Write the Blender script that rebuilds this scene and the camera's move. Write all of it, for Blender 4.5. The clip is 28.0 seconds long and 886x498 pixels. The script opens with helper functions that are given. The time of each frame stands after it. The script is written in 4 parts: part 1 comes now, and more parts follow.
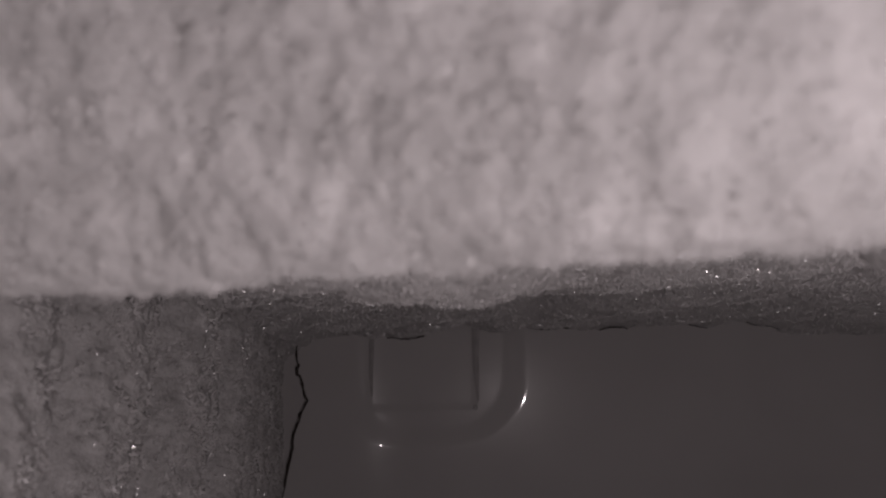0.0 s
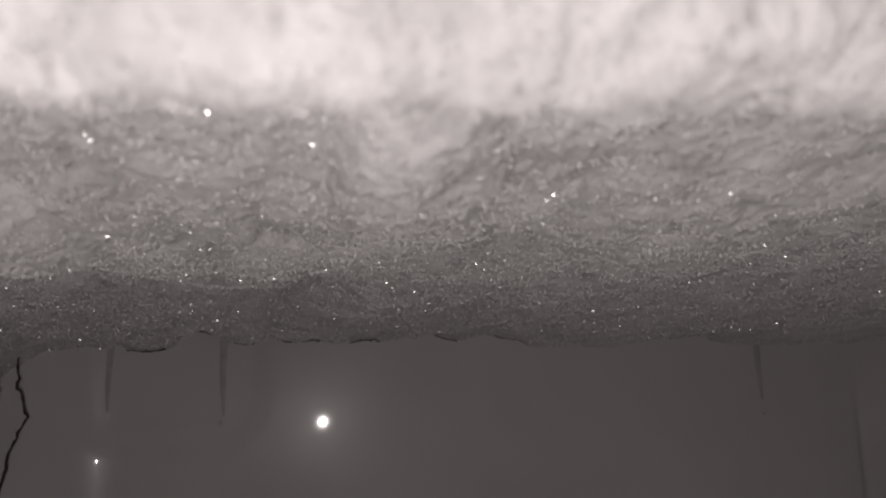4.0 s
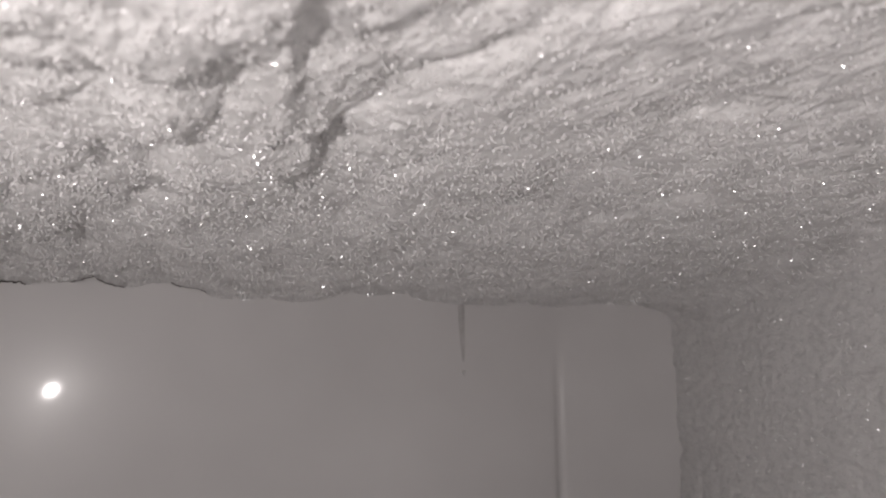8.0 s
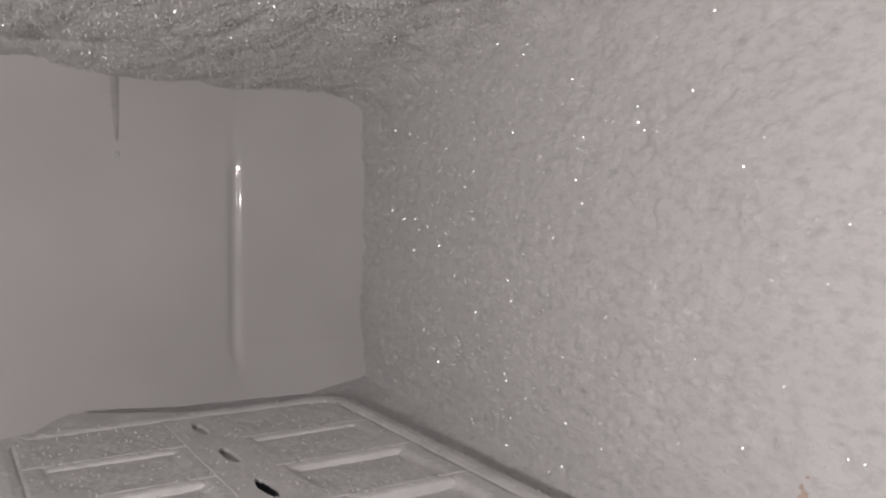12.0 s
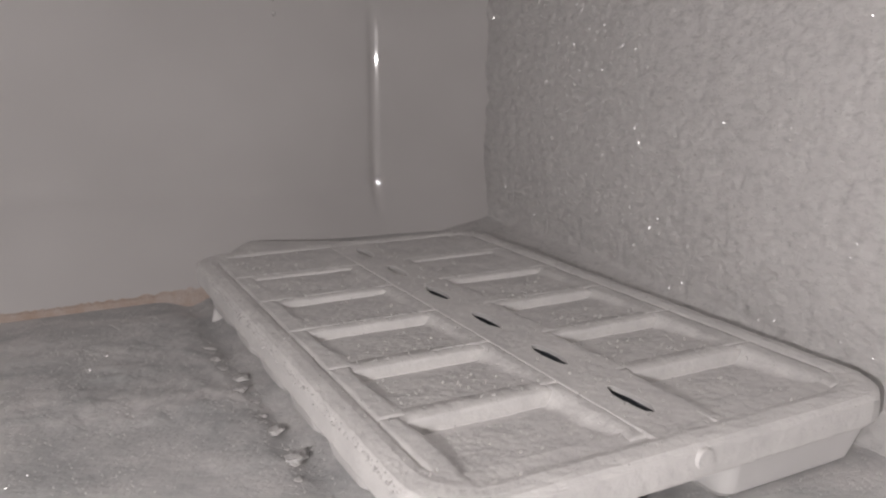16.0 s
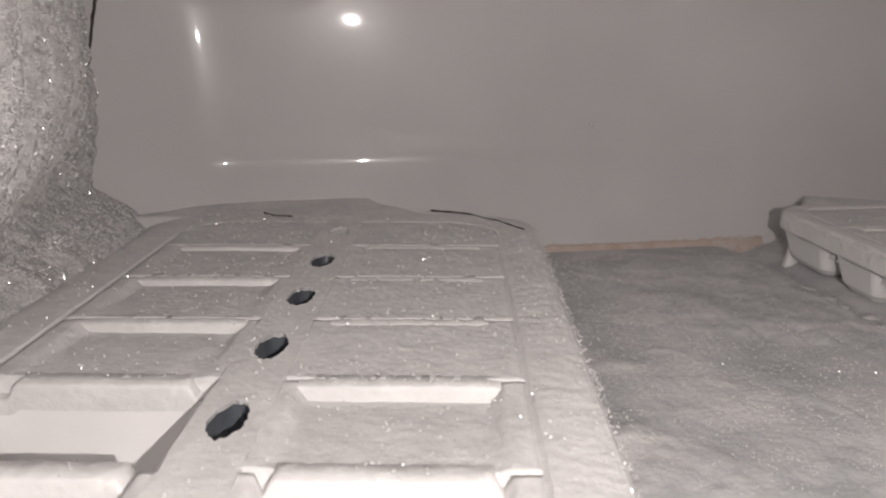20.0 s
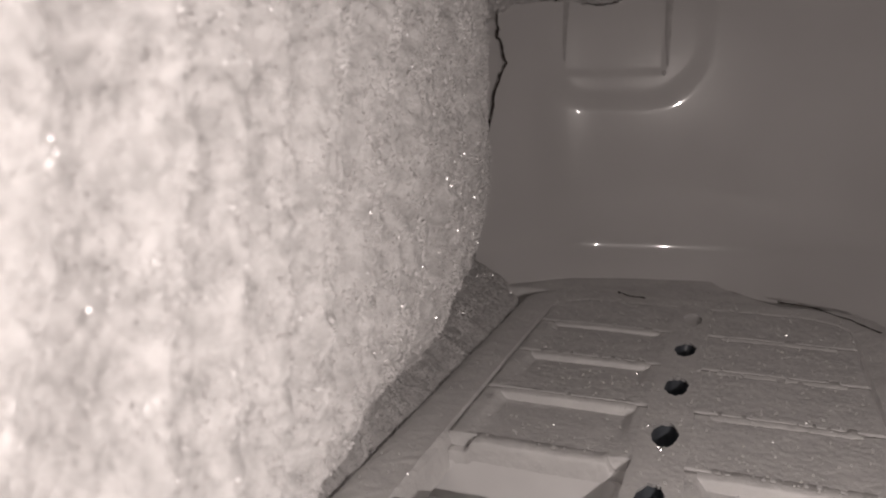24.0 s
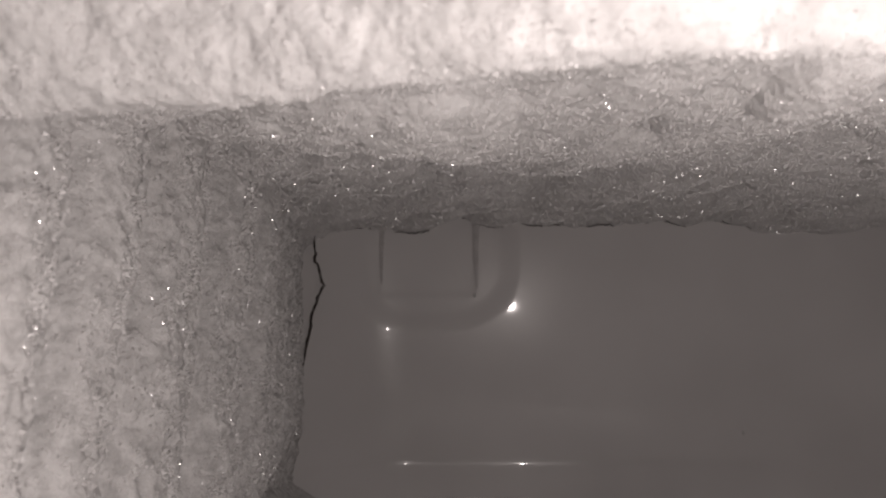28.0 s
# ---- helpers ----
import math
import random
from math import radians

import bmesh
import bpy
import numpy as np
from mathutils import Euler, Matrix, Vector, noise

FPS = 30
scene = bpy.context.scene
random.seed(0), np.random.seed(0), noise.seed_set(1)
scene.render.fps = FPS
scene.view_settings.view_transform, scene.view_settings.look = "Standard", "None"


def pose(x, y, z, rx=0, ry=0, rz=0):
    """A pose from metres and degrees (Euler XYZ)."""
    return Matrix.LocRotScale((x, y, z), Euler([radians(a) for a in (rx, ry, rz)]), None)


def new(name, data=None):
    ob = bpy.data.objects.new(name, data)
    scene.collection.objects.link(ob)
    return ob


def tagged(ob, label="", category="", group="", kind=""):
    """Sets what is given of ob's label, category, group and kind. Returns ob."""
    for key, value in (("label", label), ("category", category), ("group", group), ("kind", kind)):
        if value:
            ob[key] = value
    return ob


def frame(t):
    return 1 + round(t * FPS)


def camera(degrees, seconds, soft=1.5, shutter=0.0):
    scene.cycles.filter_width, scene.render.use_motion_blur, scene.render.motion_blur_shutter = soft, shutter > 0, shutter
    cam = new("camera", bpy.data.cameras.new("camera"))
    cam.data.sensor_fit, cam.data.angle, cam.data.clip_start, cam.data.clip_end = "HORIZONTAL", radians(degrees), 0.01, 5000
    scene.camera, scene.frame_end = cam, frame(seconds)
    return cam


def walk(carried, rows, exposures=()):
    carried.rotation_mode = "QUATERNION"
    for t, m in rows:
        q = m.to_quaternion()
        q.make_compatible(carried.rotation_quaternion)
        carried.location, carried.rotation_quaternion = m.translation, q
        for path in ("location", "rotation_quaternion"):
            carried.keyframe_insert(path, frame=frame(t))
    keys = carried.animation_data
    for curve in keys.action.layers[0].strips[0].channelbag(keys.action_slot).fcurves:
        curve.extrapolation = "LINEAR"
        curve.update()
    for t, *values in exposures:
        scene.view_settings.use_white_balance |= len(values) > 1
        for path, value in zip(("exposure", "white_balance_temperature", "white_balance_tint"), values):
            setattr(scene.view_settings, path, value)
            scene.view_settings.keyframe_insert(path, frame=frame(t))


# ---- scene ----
cam = camera(58.36, 28.0, soft=2.0)
cam.data.dof.use_dof = True            # a small camera held close: the nearest frost is out of focus
cam.data.dof.focus_distance, cam.data.dof.aperture_fstop = 0.21, 34.0
PATH = [
    (0.0, pose(-0.0683, -0.0139, 0.1628, 97.19, 1.41, 2.72)),
    (0.2, pose(-0.0671, -0.0135, 0.1598, 97.55, 1.39, 2.12)),
    (0.5, pose(-0.0645, -0.0124, 0.1550, 97.62, 1.38, 1.53)),
    (1.0, pose(-0.0618, -0.0111, 0.1529, 97.21, 1.29, 0.94)),
    (1.5, pose(-0.0587, -0.0115, 0.1520, 96.92, 1.58, 0.80)),
    (2.0, pose(-0.0500, -0.0112, 0.1510, 97.24, 1.61, -0.51)),
    (2.5, pose(-0.0422, -0.0115, 0.1507, 97.70, 1.61, -2.31)),
    (3.0, pose(-0.0344, -0.0122, 0.1512, 98.42, 1.86, -4.22)),
    (3.5, pose(-0.0277, -0.0115, 0.1522, 99.09, 1.80, -5.66)),
    (4.0, pose(-0.0197, -0.0108, 0.1515, 99.53, 1.66, -6.97)),
    (4.5, pose(-0.0103, -0.0130, 0.1512, 99.92, 1.80, -7.53)),
    (6.5, pose(0.0048, -0.0096, 0.1436, 99.49, 1.39, -13.14)),
    (7.0, pose(0.0164, 0.0006, 0.1398, 98.69, 1.22, -15.48)),
    (7.5, pose(0.0270, 0.0058, 0.1401, 98.27, 0.91, -18.16)),
    (8.0, pose(0.0387, 0.0075, 0.1389, 98.11, 0.81, -20.19)),
    (8.5, pose(0.0451, 0.0097, 0.1353, 97.28, 0.68, -23.11)),
    (9.0, pose(0.0533, 0.0110, 0.1338, 95.82, 0.31, -25.06)),
    (9.5, pose(0.0631, 0.0089, 0.1360, 94.57, -0.19, -26.47)),
    (10.0, pose(0.0736, 0.0068, 0.1344, 92.79, -0.56, -28.08)),
    (10.5, pose(0.0796, 0.0104, 0.1294, 91.27, -0.49, -29.16)),
    (11.0, pose(0.0848, 0.0120, 0.1243, 89.87, -0.53, -30.48)),
    (11.5, pose(0.0908, 0.0127, 0.1208, 88.57, -0.81, -32.20)),
    (12.0, pose(0.0983, 0.0106, 0.1165, 86.77, -0.81, -34.62)),
    (12.5, pose(0.1044, 0.0081, 0.1184, 85.63, -0.69, -37.07)),
    (14.5, pose(0.0940, -0.0017, 0.1175, 81.27, -0.29, -38.52)),
    (15.0, pose(0.0799, -0.0025, 0.1148, 79.64, -0.88, -35.21)),
    (15.5, pose(0.0709, -0.0082, 0.1142, 78.16, -0.60, -32.90)),
    (16.0, pose(0.0569, -0.0092, 0.1131, 76.92, -0.39, -29.65)),
    (16.5, pose(0.0423, -0.0086, 0.1126, 76.14, -0.46, -26.62)),
    (17.0, pose(0.0258, -0.0055, 0.1102, 75.51, -1.25, -24.62)),
    (17.5, pose(0.0128, -0.0066, 0.1106, 74.99, -1.25, -22.38)),
    (18.0, pose(-0.0037, -0.0091, 0.1094, 74.62, -1.30, -19.55)),
    (18.5, pose(-0.0192, -0.0089, 0.1092, 74.46, -1.45, -16.94)),
    (19.0, pose(-0.0306, -0.0080, 0.1092, 74.71, -1.34, -14.52)),
    (19.5, pose(-0.0461, -0.0083, 0.1118, 74.86, -0.65, -11.28)),
    (20.0, pose(-0.0598, -0.0099, 0.1118, 74.66, 0.10, -7.73)),
    (20.5, pose(-0.0671, -0.0122, 0.1109, 74.57, 0.11, -4.41)),
    (21.0, pose(-0.0760, -0.0184, 0.1141, 75.18, 0.74, -1.06)),
    (21.5, pose(-0.0805, -0.0222, 0.1169, 75.49, 1.15, 0.65)),
    (22.0, pose(-0.0830, -0.0268, 0.1192, 75.70, 1.50, 2.69)),
    (22.5, pose(-0.0876, -0.0301, 0.1243, 76.01, 1.35, 5.66)),
    (24.5, pose(-0.0923, -0.0473, 0.1453, 78.16, 1.38, 13.25)),
    (25.0, pose(-0.0892, -0.0478, 0.1472, 79.87, 1.95, 13.84)),
    (25.5, pose(-0.0861, -0.0504, 0.1487, 81.57, 1.96, 13.64)),
    (26.0, pose(-0.0809, -0.0507, 0.1553, 83.46, 1.96, 12.94)),
    (26.5, pose(-0.0780, -0.0483, 0.1566, 85.14, 1.72, 11.53)),
    (27.0, pose(-0.0697, -0.0459, 0.1570, 87.44, 1.26, 8.72)),
    (27.5, pose(-0.0632, -0.0484, 0.1537, 89.85, 0.98, 6.09)),
    (28.0, pose(-0.0642, -0.0479, 0.1454, 92.14, 0.61, 3.34)),
]
EXPOSURES = [
    (0.0, -3.4, 6500, 20), (0.5, -3.15, 6500, 18), (1.0, -2.85, 6500, 16), (1.5, -2.5, 6500, 14),
    (3.0, -2.5, 6500, 12), (4.5, -2.65, 6500, 11), (6.5, -1.6, 6600, 10), (7.0, -1.3, 6400, 8),
    (8.0, -0.85, 6400, 9), (10.0, -0.5, 6400, 9), (12.0, -0.5, 6400, 9), (15.0, -0.75, 6450, 9), (17.0, -0.5, 6400, 8),
    (20.0, -0.75, 6550, 9), (22.0, -1.25, 6600, 11), (24.5, -2.1, 6800, 12), (25.0, -2.3, 6700, 11),
    (28.0, -2.1, 6700, 12),
]
walk(cam, PATH, EXPOSURES)

# ---- light: one small white torch at the mouth of the freezer box, all else dark ----
world = bpy.data.worlds.new("world")
scene.world = world
world.use_nodes = True
world.node_tree.nodes["Background"].inputs[0].default_value = (0.5, 0.48, 0.46, 1)
world.node_tree.nodes["Background"].inputs[1].default_value = 0.02

torch = new("torch_light", bpy.data.lights.new("torch_light", "POINT"))
torch.data.energy = 2.45
torch.data.color = (1.0, 0.92, 0.90)
torch.data.shadow_soft_size = 0.0012
torch.location = (-0.033, -0.046, 0.121)

# ---- plan, metres ----
BACK_Y = 0.338        # plane of the back wall
FLOOR_Z = 0.0195      # top of the frost on the floor
RIGHT_X, LEFT_X = 0.2435, -0.147


# ---- noise on arrays ----
def hashed(i, j, seed):
    n = (i.astype(np.int64) * 374761393 + j.astype(np.int64) * 668265263 + seed * 1442695041) & 0x7FFFFFFF
    n = ((n ^ (n >> 13)) * 1274126177) & 0x7FFFFFFF
    return ((n ^ (n >> 16)) & 0xFFFF) / 65535.0


def lattice(x, y, seed):
    i, j = np.floor(x), np.floor(y)
    u, v = x - i, y - j
    u, v = u * u * u * (u * (u * 6 - 15) + 10), v * v * v * (v * (v * 6 - 15) + 10)
    a, b = hashed(i, j, seed), hashed(i + 1, j, seed)
    c, d = hashed(i, j + 1, seed), hashed(i + 1, j + 1, seed)
    return (a + (b - a) * u) * (1 - v) + (c + (d - c) * u) * v - 0.5


def fbm(x, y, size, octaves=3, seed=0, gain=0.5):
    """Rough noise of about -0.5 to 0.5 whose coarsest lumps are size metres across."""
    total, amp, f, norm = 0.0, 1.0, 1.0 / size, 0.0
    for k in range(octaves):
        total = total + amp * lattice(x * f + 17.3 * k, y * f - 9.1 * k, seed + k)
        norm += amp
        amp, f = amp * gain, f * 2.03
    return total / norm * 1.4


def grains(x, y, size, seed=0):
    """Rounded cells, 1 in the middle of each and 0 in the joints."""
    x, y = x / size, y / size
    i, j = np.floor(x), np.floor(y)
    best = np.full(np.shape(x), 9.0)
    for a in (-1, 0, 1):
        for b in (-1, 0, 1):
            px = i + a + hashed(i + a, j + b, seed)
            py = j + b + hashed(i + a, j + b, seed + 7)
            best = np.minimum(best, (px - x) ** 2 + (py - y) ** 2)
    return 1 - np.clip(np.sqrt(best), 0, 1)


def domes(x, y, size, seed=0):
    """Round cushions that meet in sharp creases, 1 on top and 0 in the joints."""
    return np.sqrt(np.clip(1 - (1.22 * (1 - grains(x, y, size, seed))) ** 2, 0, 1))


def ease(x, a, b):
    t = np.clip((x - a) / (b - a), 0, 1)
    return t * t * (3 - 2 * t)


def ramp(d, k):
    """0 for d far below 0, d for d far above, rounded over k."""
    return (np.sqrt(d * d + k * k) + d) / 2


# ---- materials ----
def material(name, base, rough=0.6, coat=0.0, coat_rough=0.1, spec=0.3):
    m = bpy.data.materials.new(name)
    m.use_nodes = True
    b = m.node_tree.nodes["Principled BSDF"]
    b.inputs["Base Color"].default_value = (*base, 1)
    b.inputs["Roughness"].default_value = rough
    b.inputs["Specular IOR Level"].default_value = spec
    b.inputs["Coat Weight"].default_value = coat
    b.inputs["Coat Roughness"].default_value = coat_rough
    return m


def node(m, kind, **values):
    n = m.node_tree.nodes.new(kind)
    for key, value in values.items():
        n.inputs[key].default_value = value
    return n


def link(m, a, b):
    m.node_tree.links.new(a, b)


def tinted(m, low, high, size, detail=4.0, span=(0.35, 0.65), distortion=0.0, along=(1, 1, 1)):
    """Base colour between two tones, in patches of size metres."""
    coords = node(m, "ShaderNodeTexCoord")
    tex = node(m, "ShaderNodeTexNoise", Scale=1.0 / size, Detail=detail, Roughness=0.62, Distortion=distortion)
    mix = m.node_tree.nodes.new("ShaderNodeValToRGB")
    mix.color_ramp.elements[0].position, mix.color_ramp.elements[1].position = span
    mix.color_ramp.elements[0].color, mix.color_ramp.elements[1].color = (*low, 1), (*high, 1)
    stretch = node(m, "ShaderNodeMapping", Scale=along)
    link(m, coords.outputs["Object"], stretch.inputs["Vector"])
    link(m, stretch.outputs[0], tex.inputs["Vector"])
    link(m, tex.outputs[0], mix.inputs[0])
    link(m, mix.outputs[0], m.node_tree.nodes["Principled BSDF"].inputs["Base Color"])
    return stretch


def roughened(m, coords, layers):
    """Fine relief: layers of (size in metres, depth in metres)."""
    b, last = m.node_tree.nodes["Principled BSDF"], None
    for size, depth, *cells in layers:
        if cells:
            tex = node(m, "ShaderNodeTexVoronoi", Scale=1.0 / size)
            tex.feature = "SMOOTH_F1"
            depth = -depth
        else:
            tex = node(m, "ShaderNodeTexNoise", Scale=1.0 / size, Detail=3.0, Roughness=0.65)
        link(m, coords.outputs[0], tex.inputs["Vector"])
        bump = node(m, "ShaderNodeBump", Strength=1.0, Distance=depth)
        link(m, tex.outputs[0], bump.inputs["Height"])
        if last:
            link(m, last.outputs[0], bump.inputs["Normal"])
        last = bump
    link(m, last.outputs[0], b.inputs["Normal"])


M_FROST = material("frost", (0.78, 0.765, 0.76), 0.75, spec=0.2)
c = tinted(M_FROST, (0.43, 0.422, 0.418), (0.65, 0.638, 0.633), 0.004, 7.0, (0.32, 0.60), 0.3)
roughened(M_FROST, c, ((0.0015, 0.0006, 1), (0.0005, 0.0004)))

M_CEILING_FROST = material("ceiling_frost", (0.78, 0.765, 0.76), 0.75, spec=0.2)
c = tinted(M_CEILING_FROST, (0.54, 0.53, 0.525), (0.78, 0.767, 0.762), 0.009, 6.0, (0.32, 0.66), 0.3, (1, 0.6, 1))
roughened(M_CEILING_FROST, c, ((0.0014, 0.0006, 1), (0.0005, 0.0004)))

M_WALL_FROST = material("wall_frost", (0.72, 0.71, 0.705), 0.75, spec=0.2)
c = tinted(M_WALL_FROST, (0.525, 0.52, 0.518), (0.645, 0.635, 0.63), 0.0024, 6.0, (0.28, 0.52), 0.2, (1, 0.6, 1))
roughened(M_WALL_FROST, c, ((0.0012, 0.00025, 1), (0.0005, 0.0002)))

M_FLOOR_ICE = material("floor_frost", (0.6, 0.6, 0.6), 0.6, spec=0.3)
c = tinted(M_FLOOR_ICE, (0.47, 0.478, 0.482), (0.67, 0.66, 0.655), 0.022, 9.0, (0.36, 0.62), 0.5, (0.8, 1, 1))
roughened(M_FLOOR_ICE, c, ((0.0014, 0.0002, 1), (0.0006, 0.0002)))

for m, weight, scale in ((M_FROST, 0.22, 0.0025), (M_CEILING_FROST, 0.22, 0.0025), (M_FLOOR_ICE, 0.25, 0.0025), (M_WALL_FROST, 0.25, 0.0025)):
    b = m.node_tree.nodes["Principled BSDF"]
    b.inputs["Subsurface Weight"].default_value = weight
    b.inputs["Subsurface Scale"].default_value = scale
    b.inputs["Subsurface Radius"].default_value = (1.0, 0.95, 0.95)

M_LINER = material("white_liner", (0.60, 0.585, 0.58), 0.24, 0.42, 0.04, 0.12)
c = tinted(M_LINER, (0.575, 0.56, 0.555), (0.625, 0.61, 0.605), 0.09, 2.0)
roughened(M_LINER, c, ((0.03, 0.00008),))

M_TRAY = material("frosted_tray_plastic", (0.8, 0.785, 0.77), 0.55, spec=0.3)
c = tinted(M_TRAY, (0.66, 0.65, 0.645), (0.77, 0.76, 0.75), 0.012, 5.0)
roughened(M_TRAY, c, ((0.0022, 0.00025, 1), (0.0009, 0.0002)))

M_CUP = material("tray_plastic", (0.82, 0.81, 0.80), 0.35, spec=0.4)
c = tinted(M_CUP, (0.78, 0.77, 0.765), (0.84, 0.83, 0.825), 0.03, 3.0)
roughened(M_CUP, c, ((0.01, 0.0001),))

# near-black colour that paints the shade inside the deep rib holes
M_PIT_SHADE = material("pit_shade", (0.10, 0.11, 0.125), 0.35, spec=0.4)
tinted(M_PIT_SHADE, (0.08, 0.09, 0.105), (0.13, 0.14, 0.155), 0.01, 3.0)

M_CUBE = material("frosted_ice", (0.7, 0.7, 0.7), 0.7, spec=0.25)
c = tinted(M_CUBE, (0.63, 0.622, 0.618), (0.76, 0.75, 0.742), 0.010, 5.0)
roughened(M_CUBE, c, ((0.0022, 0.00025, 1), (0.0009, 0.0002)))

M_CRYSTAL = material("ice_crystal", (0.62, 0.61, 0.605), 0.20, 1.0, 0.17, 1.0)
M_GRAIN = material("frost_grain", (0.76, 0.745, 0.74), 0.35, spec=0.5)
c = tinted(M_GRAIN, (0.51, 0.497, 0.492), (0.70, 0.687, 0.682), 0.016, 5.0, (0.32, 0.66))
M_RUST = material("rust", (0.3, 0.14, 0.07), 0.85, spec=0.1)
c = tinted(M_RUST, (0.50, 0.39, 0.32), (0.60, 0.53, 0.49), 0.008, 6.0)
roughened(M_RUST, c, ((0.002, 0.0005),))
# grey for a drip mark and for shade painted along the hollow's edges
M_DRIP_EDGE_SHADE = material("drip_and_edge_shade", (0.44, 0.425, 0.42), 0.45, spec=0.2)
tinted(M_DRIP_EDGE_SHADE, (0.40, 0.385, 0.38), (0.50, 0.485, 0.48), 0.006, 3.0)
# near-black, stands in for the shade in the narrow gaps at the frost edges
M_CRACK_SHADE = material("crack_shade", (0.07, 0.06, 0.055), 0.9, spec=0.05)
M_ROOM = material("room_paint", (0.3, 0.29, 0.28), 0.9, spec=0.1)
tinted(M_ROOM, (0.27, 0.26, 0.25), (0.32, 0.31, 0.30), 0.4)


# ---- builders ----
def mesh_of(name, verts, faces, mat, smooth=True):
    """A mesh from arrays of places and of faces with one number of corners."""
    verts, faces = np.asarray(verts, dtype=np.float32), np.asarray(faces, dtype=np.int32)
    me = bpy.data.meshes.new(name)
    n, k = faces.shape
    me.vertices.add(len(verts))
    me.vertices.foreach_set("co", verts.ravel())
    me.loops.add(n * k)
    me.loops.foreach_set("vertex_index", faces.ravel())
    me.polygons.add(n)
    me.polygons.foreach_set("loop_start", np.arange(n, dtype=np.int32) * k)
    me.polygons.foreach_set("use_smooth", np.full(n, smooth))
    me.materials.append(mat)
    me.update(calc_edges=True)
    return me


def grid_faces(n, m, flip=False):
    i, j = np.meshgrid(np.arange(n - 1), np.arange(m - 1), indexing="ij")
    a = i * m + j
    q = np.stack([a, a + 1, a + m + 1, a + m], -1).reshape(-1, 4)
    return q[:, ::-1] if flip else q


def sheet(name, points, mat, flip=False, parent=None, smooth=True):
    n, m = points.shape[:2]
    ob = new(name, mesh_of(name, points.reshape(-1, 3), grid_faces(n, m, flip), mat, smooth))
    ob.parent = parent
    return ob


def part(name, bm, mat, parent, label=""):
    me = bpy.data.meshes.new(name)
    bm.to_mesh(me)
    bm.free()
    me.materials.append(mat)
    ob = new(name, me)
    ob.parent = parent
    return tagged(ob, label)


def slab(name, lo, hi, mat, label):
    bm = bmesh.new()
    bmesh.ops.create_cube(bm, size=1)
    for v in bm.verts:
        v.co = Vector([lo[k] if v.co[k] < 0 else hi[k] for k in range(3)])
    bmesh.ops.bevel(bm, geom=bm.edges[:], offset=0.002, segments=2, affect="EDGES")
    return tagged(part(name, bm, mat, None), label, "wall", kind="structure")


def normals_of(points):
    a = np.gradient(points, axis=0)
    b = np.gradient(points, axis=1)
    n = np.cross(a, b)
    return n / (np.linalg.norm(n, axis=-1, keepdims=True) + 1e-12)


# ---- the freezer box: white plastic liner ----
def liner_y(x, z):
    y = BACK_Y - 0.58 * ramp(-0.119 + 0.1 * (0.10 - z) - x, 0.016) - 0.28 * ramp(x - 0.2195, 0.006) + 0.0014 * np.exp(-((x - 0.2168) / 0.0022) ** 2) * ease(z, 0.040, 0.055) * ease(z, 0.150, 0.125) - 0.36 * ramp(0.057 - z, 0.0026)
    # moulded hollow below the top edge in two steps: a round outer one, a tighter inner one
    qx, qz = np.abs(x + 0.091) - 0.010, 0.152 - z
    outer = np.where(qz > 0, np.hypot(np.maximum(qx, 0), qz), qx) - 0.033
    rx, rz = np.abs(x + 0.0948) - 0.0206, 0.1403 - z
    inner = np.where((rx > 0) & (rz > 0), np.hypot(rx, rz), np.maximum(rx, rz)) - 0.004
    y = y + 0.0012 * ease(-outer, 0.0, 0.012) + 0.00035 * ease(-inner, 0.0, 0.0030)
    return y + 0.0006 * fbm(x, z, 0.07, 2, 5)


xs, zs = np.linspace(-0.20, 0.30, 520), np.linspace(0.0, 0.215, 150)
X, Z = np.meshgrid(xs, zs, indexing="ij")
wall_back = sheet("wall_back", np.stack([X, liner_y(X, Z), Z], -1), M_LINER, flip=True)
solid = wall_back.modifiers.new("thickness", "SOLIDIFY")
solid.thickness, solid.offset = 0.003, -1
tagged(wall_back, "glossy grey-white moulded plastic back wall of a freezer", "wall", kind="structure")
slab("wall_left", (-0.215, -0.10, -0.015), (-0.200, 0.355, 0.235), M_LINER, "white plastic side wall of the freezer behind frost")
slab("wall_right", (0.300, -0.10, -0.015), (0.315, 0.355, 0.235), M_LINER, "white plastic side wall of the freezer under frost")
slab("floor", (-0.199, -0.10, -0.015), (0.299, 0.355, -0.001), M_LINER, "white plastic freezer floor under a layer of frost")
slab("ceiling", (-0.199, -0.10, 0.2165), (0.299, 0.355, 0.235), M_LINER, "white plastic freezer ceiling above a layer of frost")

# the dark room outside the open freezer
slab("room_wall_front", (-0.55, -0.90, -0.40), (0.65, -0.85, 0.60), M_ROOM, "plain unlit room wall facing the freezer")
slab("room_wall_left", (-0.60, -0.90, -0.40), (-0.55, 0.36, 0.60), M_ROOM, "plain unlit room side wall")
slab("room_wall_right", (0.65, -0.90, -0.40), (0.70, 0.36, 0.60), M_ROOM, "plain unlit room side wall")
slab("room_wall_back", (-0.60, 0.36, -0.40), (0.70, 0.41, 0.60), M_ROOM, "plain unlit room wall behind the freezer")
slab("room_floor", (-0.60, -0.90, -0.45), (0.70, 0.41, -0.40), M_ROOM, "plain unlit room floor")
slab("room_ceiling", (-0.60, -0.90, 0.60), (0.70, 0.41, 0.65), M_ROOM, "plain unlit room ceiling")

